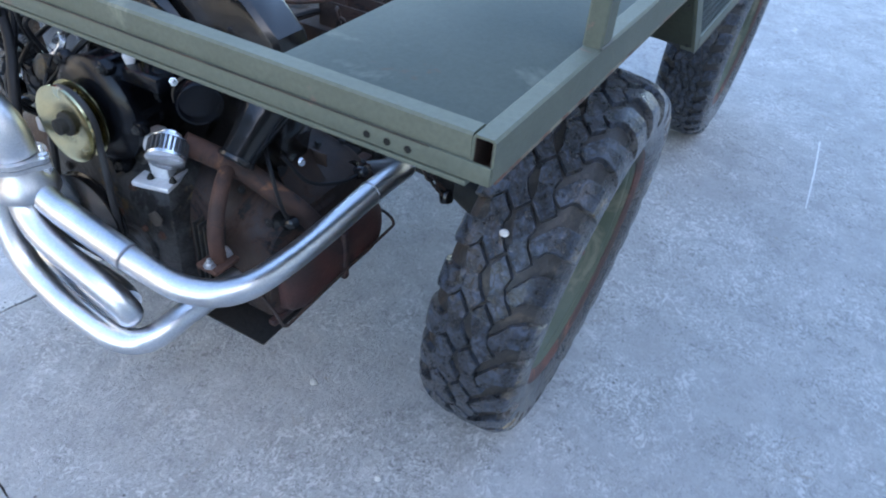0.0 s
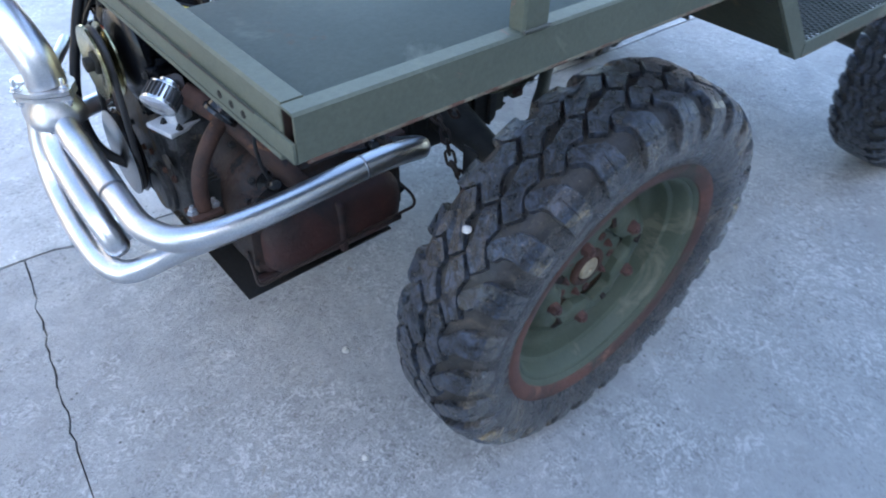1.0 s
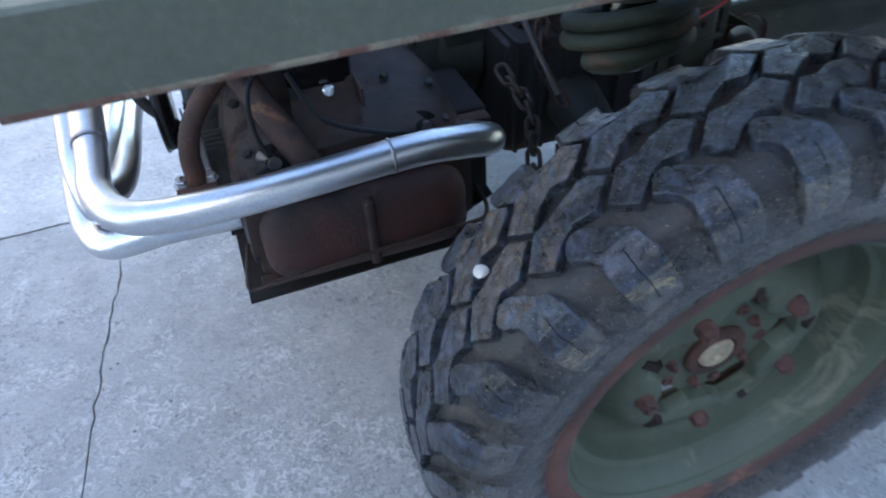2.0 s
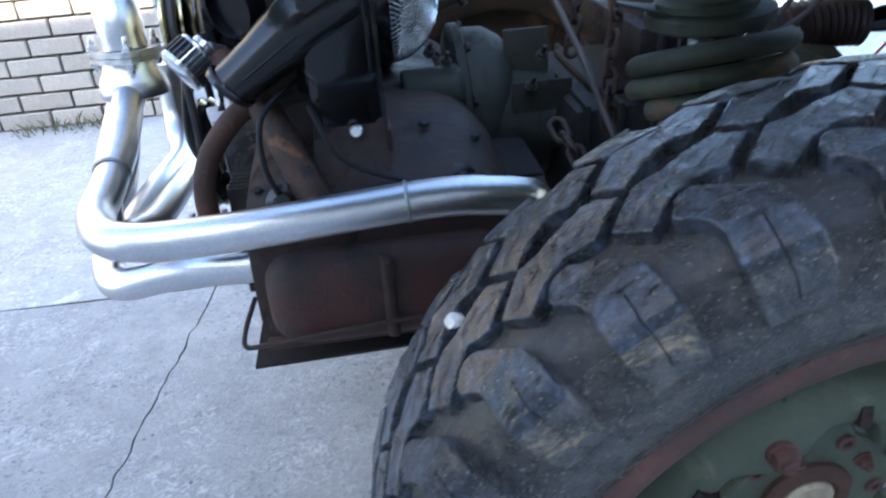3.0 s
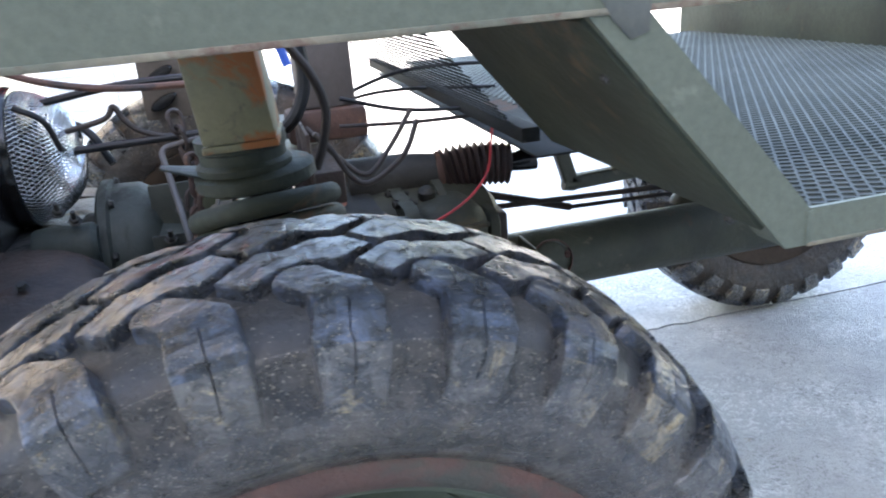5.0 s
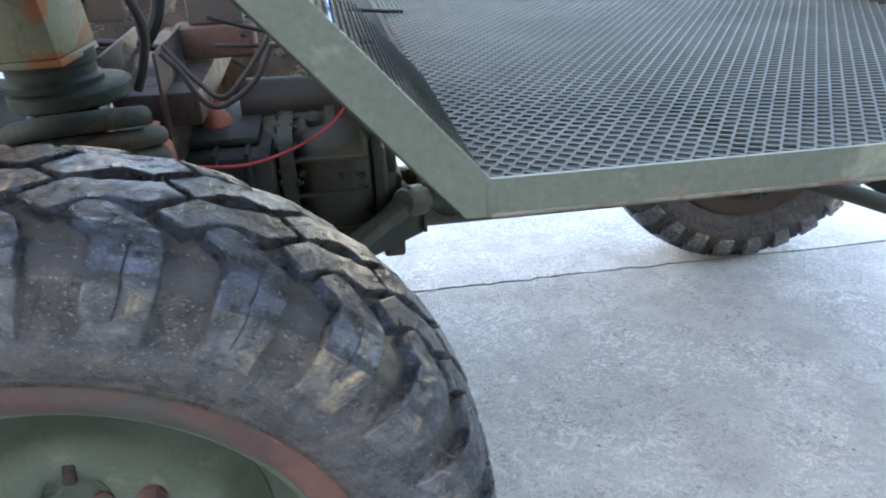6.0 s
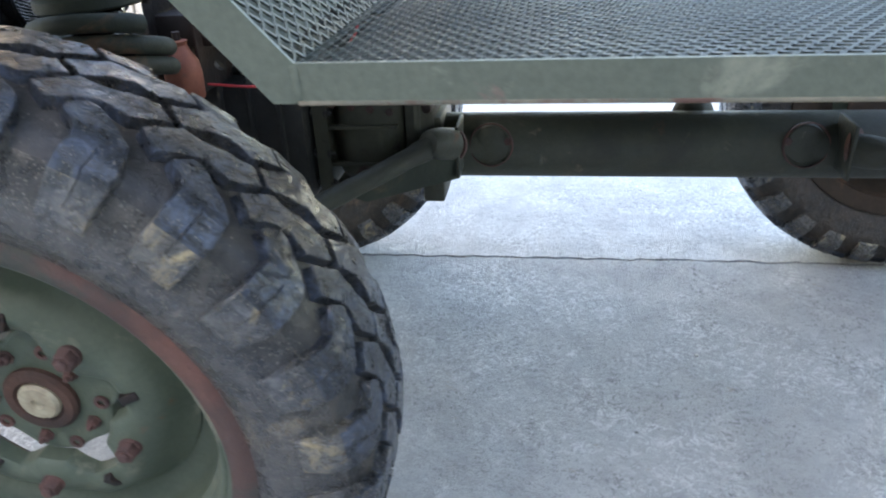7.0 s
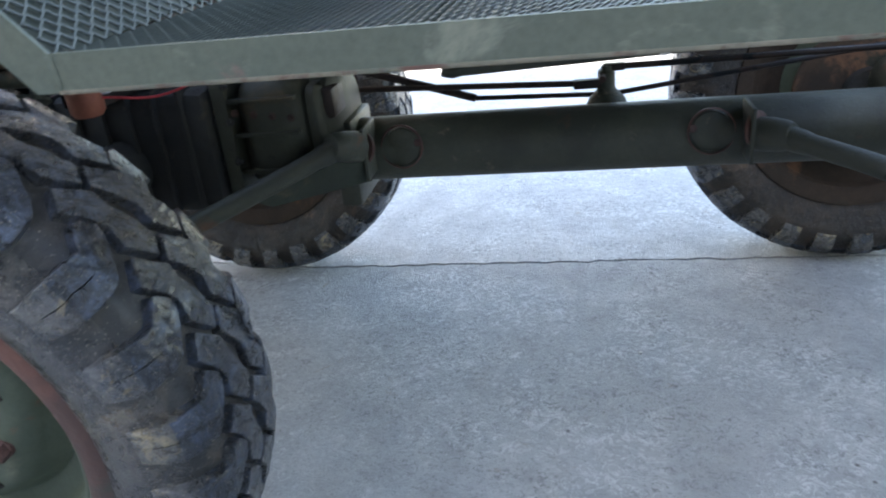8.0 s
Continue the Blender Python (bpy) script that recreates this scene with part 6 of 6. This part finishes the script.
wire = thing("red_wire", pose(0, 0, 0), "thin loose red wire looped over the gearbox", "wire")
part("wire", tube(smooth_path([(0.30, 0.40, 0.80), (0.295, 0.40, 0.76), (0.285, 0.40, 0.715), (0.24, 0.39, 0.68), (0.16, 0.38, 0.655), (0.08, 0.37, 0.66)], 6), 0.0018, 6), M_REDWIRE, wire)
for n, (pts, r, m_, lab) in enumerate([
    ([(-0.33, 0.62, 0.776), (-0.18, 0.62, 0.780), (-0.06, 0.62, 0.780), (0.10, 0.62, 0.752)], 0.0058, M_CABLE, "black control cable behind the spring box"),
    ([(-0.30, 0.62, 0.795), (-0.26, 0.62, 0.806), (-0.205, 0.62, 0.818), (-0.190, 0.62, 0.834), (-0.178, 0.62, 0.812), (-0.153, 0.62, 0.792), (-0.089, 0.62, 0.776), (0.05, 0.62, 0.764)], 0.0042, M_BROWNHOSE, "bent brown brake line"),
    ([(0.035, 0.30, 0.935), (0.045, 0.30, 0.912), (0.063, 0.30, 0.883), (0.074, 0.30, 0.846), (0.067, 0.30, 0.809), (0.055, 0.30, 0.779)], 0.0052, M_BROWNHOSE, "brown hose hanging beside the spring box"),
    ([(0.055, 0.45, 0.95), (0.066, 0.45, 0.90), (0.066, 0.45, 0.855), (0.052, 0.45, 0.82), (0.034, 0.46, 0.80)], 0.0085, M_CABLE, "black corrugated loom tube"),
    ([(0.066, 0.40, 0.80), (0.084, 0.40, 0.778), (0.104, 0.40, 0.742), (0.125, 0.40, 0.728), (0.156, 0.40, 0.742), (0.181, 0.40, 0.765), (0.20, 0.41, 0.80)], 0.0038, M_BROWNHOSE, "thin drooping grey-brown hose"),
    ([(-0.30, 0.70, 0.82), (-0.24, 0.66, 0.80), (-0.21, 0.64, 0.75)], 0.006, M_CABLE, "short black hose at the bellhousing"),
    ([(0.12, 0.66, 0.80), (0.25, 0.66, 0.835), (0.45, 0.66, 0.83)], 0.0032, M_CABLE, "black cable along the frame"),
    ([(0.10, 0.72, 0.78), (0.22, 0.70, 0.80), (0.40, 0.68, 0.79)], 0.003, M_CABLE, "black cable along the frame"),
]):
    h = thing("hose", pose(0, 0, 0), lab, "hose", "hoses and cables")
    part("hose_run", tube(smooth_path(pts, 7), r, 9), m_, h)
for pts, r, m_, lab in (
    ([(-0.30, 0.52, 0.905), (-0.24, 0.50, 0.885), (-0.16, 0.48, 0.872), (-0.05, 0.46, 0.87), (0.02, 0.45, 0.872)], 0.0045, M_RUST, "rusty brake line over the bellhousing"),
    ([(-0.30, 0.64, 0.845), (-0.18, 0.62, 0.862), (-0.05, 0.58, 0.868)], 0.0055, M_CABLE, "black cable over the bellhousing"),
    ([(0.06, 0.45, 0.80), (0.10, 0.43, 0.755), (0.13, 0.42, 0.735), (0.165, 0.43, 0.765), (0.20, 0.44, 0.81)], 0.0035, M_BROWNHOSE, "thin looping grey-brown wire"),
    ([(0.115, 0.50, 0.825), (0.20, 0.50, 0.80), (0.30, 0.50, 0.79)], 0.003, M_CABLE, "black hose along the driveshaft"),
    ([(0.115, 0.54, 0.78), (0.22, 0.53, 0.775), (0.34, 0.52, 0.775)], 0.003, M_DARKRUST, "dark brake pipe above the boot"),
    ([(-0.285, 0.50, 0.86), (-0.255, 0.50, 0.84), (-0.245, 0.51, 0.80)], 0.004, M_CABLE, "thin black wire at the fan guard")):
    h = thing("hose", pose(0, 0, 0), lab, "hose", "hoses and cables")
    part("hose_run", tube(smooth_path(pts, 6), r, 8), m_, h)
w2 = thing("wire_connector", pose(0, 0, 0), "orange wire with a blue crimp connector", "wire")
part("lead", tube(smooth_path([(0.02, 0.205, 0.981), (0.026, 0.30, 0.968), (0.034, 0.385, 0.955), (0.038, 0.40, 0.915)], 5), 0.0035, 8), M_ORWIRE, w2, "orange wire")
part("crimp", tube([(0.038, 0.40, 0.915), (0.046, 0.40, 0.885)], 0.0055, 8), M_BLUEWIRE, w2, "blue crimp")

# bump stops and plates round the gearbox
for n, (x, y, z, s) in enumerate([(0.038, 0.388, 0.676, 1.0), (0.089, 0.58, 0.651, 1.1)]):
    b = thing("bump_stop", pose(x, y, z), "rust-orange conical bump stop", "bump stop", "bump stops")
    part("stop_body", lathe([(r * s, z * s) for r, z in ((0.0, -0.045), (0.020, -0.045), (0.025, -0.038), (0.026, -0.005), (0.024, 0.012), (0.015, 0.026), (0.012, 0.034), (0.014, 0.040), (0.0, 0.042))], None, 24), M_ORANGE, b)
    part("stop_stud", tube([(0, 0, 0.03 * s), (0, 0, 0.052)], 0.006, 8), M_DARKRUST, b)
fr = thing("chassis_crossmember", pose(0, 0, 0), "dark rusty chassis cross member over the axle", "frame")
part("beam", box(0.045, 0.165, 0.592, 0.66, 0.75, 0.798, 0.008), M_RUST, fr, "rusty beam")
part("beam", box(-0.03, 0.10, 0.42, 0.95, 0.70, 0.745, 0.004), M_DARKRUST, fr)
part("stand_plate", box(0.055, 0.06, 0.40, 0.62, 0.64, 0.80, 0.002), M_DARKRUST, fr)
part("stand_plate", box(-0.01, -0.005, 0.40, 0.62, 0.64, 0.80, 0.002), M_DARKRUST, fr)
gb = thing("control_box", pose(0, 0, 0), "grey sheet-metal box above the axle", "box")
part("box_shell", box(0.072, 0.152, 0.605, 0.74, 0.7985, 0.975, 0.005), M_GREYBOX, gb)
bb = thing("vented_board", pose(0, 0, 0), "beige board with black rubber grommet slots", "board")
part("board", box(-0.171, -0.060, 0.80, 0.806, 0.783, 0.94, 0.003), M_BEIGE, bb)
for k in range(3):
    part("slot_grommet", lathe([(0.0, 0), (0.010, 0), (0.011, 0.004), (0.009, 0.010), (0, 0.011)], Matrix.Translation((-0.136 - 0.001 * k, 0.797, 0.900 - 0.044 * k)) @ Matrix.Rotation(-0.5, 4, "Y") @ Matrix.Diagonal((2.3, 1, 0.85, 1)) @ Matrix.Rotation(math.pi / 2, 4, "X"), 20), M_BLACK, bb, "black oval grommet")

# red fuel can on the far deck
canm = thing("fuel_can", pose(-0.315, 1.005, 0.9605), "red plastic fuel can in the far tray", "can")
bm = box(-0.168, 0.165, -0.085, 0.085, 0.0, 0.30, 0.03, seg=4)
part("can_body", bm, M_REDCAN, canm)
part("can_strap", box(-0.058, -0.046, -0.0875, 0.0875, 0.002, 0.303, 0.004), M_BLKRUB, canm, "black strap")
part("can_spout", lathe([(0.02, -0.01), (0.026, 0.0), (0.028, 0.02), (0.022, 0.036), (0.0, 0.040)], axis_to((-0.165, -0.02, 0.05), (-1, 0, 0)), 20), M_REDCAN, canm, "rounded red spout cover")
for z in (0.06, 0.10, 0.15):
    part("can_rib", box(-0.03, 0.15, -0.0875, -0.083, z, z + 0.006, 0.0015), M_REDCAN, canm)
part("can_cap", lathe([(0.03, 0), (0.03, 0.03), (0.025, 0.034), (0, 0.034)], Matrix.Translation((0.10, 0, 0.298)), 20), M_BLACK, canm, "black cap")

# stones
pebble(-0.307, 0.427, 0.004, 0.0095, 1)
pebble(-0.442, 0.150, 0.004, 0.0075, 2)
pebble(0.853, 0.720, 0.0025, 0.005, 3)
st = pebble(-0.318, 0.004, 0.648, 0.0085, 5, label="white stone chip wedged in the tyre tread")
st["group"] = ""
st2 = pebble(1.213, 0.04, 0.47, 0.0085, 6, label="white stone chip wedged in the front tyre tread")
st2["group"] = ""

# ---- surroundings ----
wall = thing("brick_wall", pose(0, 0, 0), "cream brick wall at the edge of the yard", "wall", kind="structure")
part("wall_core", box(-9.0, -1.19, 2.81, 3.05, -0.02, 3.2), M_MORTAR, wall, smooth=False)
BW, BH, J = 0.203, 0.064, 0.0105
brick_me = None
far_verts, far_faces = [], []
count = 0
for row in range(40):
    z0 = 0.006 + row * (BH + J)
    off = 0.5 * (BW + J) * (row % 2)
    for k in range(38):
        x1 = -1.185 - k * (BW + J) - off + 0.5 * (BW + J)
        x0 = x1 - BW
        if x1 > -1.18:
            x1 = -1.185
        near = row < 14 and -4.6 < x0 and count < 290
        if near and abs(x1 - x0 - BW) < 1e-4:
            if brick_me is None:
                ob = part("brick", box(-BW / 2, BW / 2, -0.02, 0.03, -BH / 2, BH / 2, 0.004, seg=1), M_BRICK, wall, smooth=False)
                brick_me = ob.data
            else:
                ob = new("brick", brick_me)
                ob.parent = wall
            ob.location = ((x0 + x1) / 2, 2.80 + 0.003 * random.uniform(-1, 1), z0 + BH / 2)
            count += 1
        else:
            b = len(far_verts)
            for x in (x0, x1):
                for y in (2.782, 2.83):
                    for z in (z0, z0 + BH):
                        far_verts.append((x, y, z))
            far_faces += [tuple(b + i for i in f) for f in ((0, 1, 3, 2), (4, 6, 7, 5), (0, 4, 5, 1), (2, 3, 7, 6), (1, 5, 7, 3), (0, 2, 6, 4))]
me = bpy.data.meshes.new("brickwork")
me.from_pydata(far_verts, [], far_faces)
me.materials.append(M_BRICK)
ob = new("brickwork", me)
ob.parent = wall
ob["kind"] = "stuff"

# white sided garage further off
gar = thing("garage", pose(0, 0, 0), "white lap-sided garage wall in the sun", "building", kind="structure")
part("garage_wall", box(-4.2, -0.70, 4.88, 5.1, 0.0, 3.2), M_SIDING, gar, smooth=False)
for k in range(40):
    part("siding_board", prism([(-4.2, 4.88, 0.03 + 0.0745 * k), (-4.2, 4.866, 0.03 + 0.0745 * k), (-4.2, 4.877, 0.1045 + 0.0745 * k)], (3.5, 0, 0)), M_SIDING, gar, smooth=False)
part("corner_board", box(-0.80, -0.65, 4.84, 5.12, 0.0, 3.25, 0.005), M_SIDING, gar)
# unseen wall added behind the camera to block the sun; its shade covers the yard
shade_wall = thing("house_wall", pose(0, 0, 0), "plain unseen wall added to shade the yard", "wall", kind="structure")
part("wall_slab", box(-14, 14, -4.9, -4.6, 0.0, 5.2), M_WALL, shade_wall, smooth=False)
part("eaves_board", box(-14.2, 14.2, -4.6, -4.4, 5.1, 5.25, 0.02), M_SIDING, shade_wall)

# dry weeds along the wall foot
bm_v, bm_f = [], []
rng = random.Random(21)
for k in range(900):
    x, y = rng.uniform(-4.5, -1.2), 2.76 - abs(rng.gauss(0, 0.05))
    if noise.noise(Vector((x * 2.2, 3.1, 0))) < -0.05:
        continue
    h, a, l = rng.uniform(0.02, 0.07), rng.uniform(0, 6.28), rng.uniform(0.01, 0.05)
    b = len(bm_v)
    c, s = math.cos(a), math.sin(a)
    bm_v += [(x - 0.002 * s, y + 0.002 * c, 0), (x + 0.002 * s, y - 0.002 * c, 0), (x + c * l * 0.5, y + s * l * 0.5, h * 0.7), (x + c * l, y + s * l, h)]
    bm_f += [(b, b + 1, b + 2), (b + 1, b + 3, b + 2)]
me = bpy.data.meshes.new("weeds")
me.from_pydata(bm_v, [], bm_f)
me.materials.append(M_GRASS)
tagged(new("weeds", me), "dry weeds and litter along the foot of the brick wall", "weeds", kind="stuff")

# scuff mark and far clutter on the concrete
part("scuff_mark", prism([(1.81, -0.43, 0.0006), (1.55, -0.449, 0.0006), (1.26, -0.462, 0.0006), (1.26, -0.458, 0.0006), (1.55, -0.444, 0.0006), (1.81, -0.425, 0.0006)], (0, 0, 0.0006)), M_SIDING)
tagged(bpy.data.objects["scuff_mark"], "thin pale scuff line on the concrete", "mark", kind="structure")
cr = thing("crate", pose(0.28, 5.1, 0), "bright blue plastic crate on the far concrete", "crate")
bm = box(-0.16, 0.16, -0.12, 0.12, 0.0, 0.22, 0.012)
part("crate_body", bm, M_BLUEWIRE, cr)
part("crate_rim", box(-0.17, 0.17, -0.13, 0.13, 0.205, 0.225, 0.004), M_BLUEWIRE, cr)
tp = thing("tarp", pose(-0.12, 5.3, 0), "folded yellow sheet lying on the far concrete", "sheet")
part("folded_sheet", prism([(-0.25, -0.1, 0.0), (0.22, -0.14, 0.0), (0.25, 0.1, 0.0), (-0.2, 0.13, 0.0)], (0, 0, 0.05), 0.015), M_YELLOW, tp)
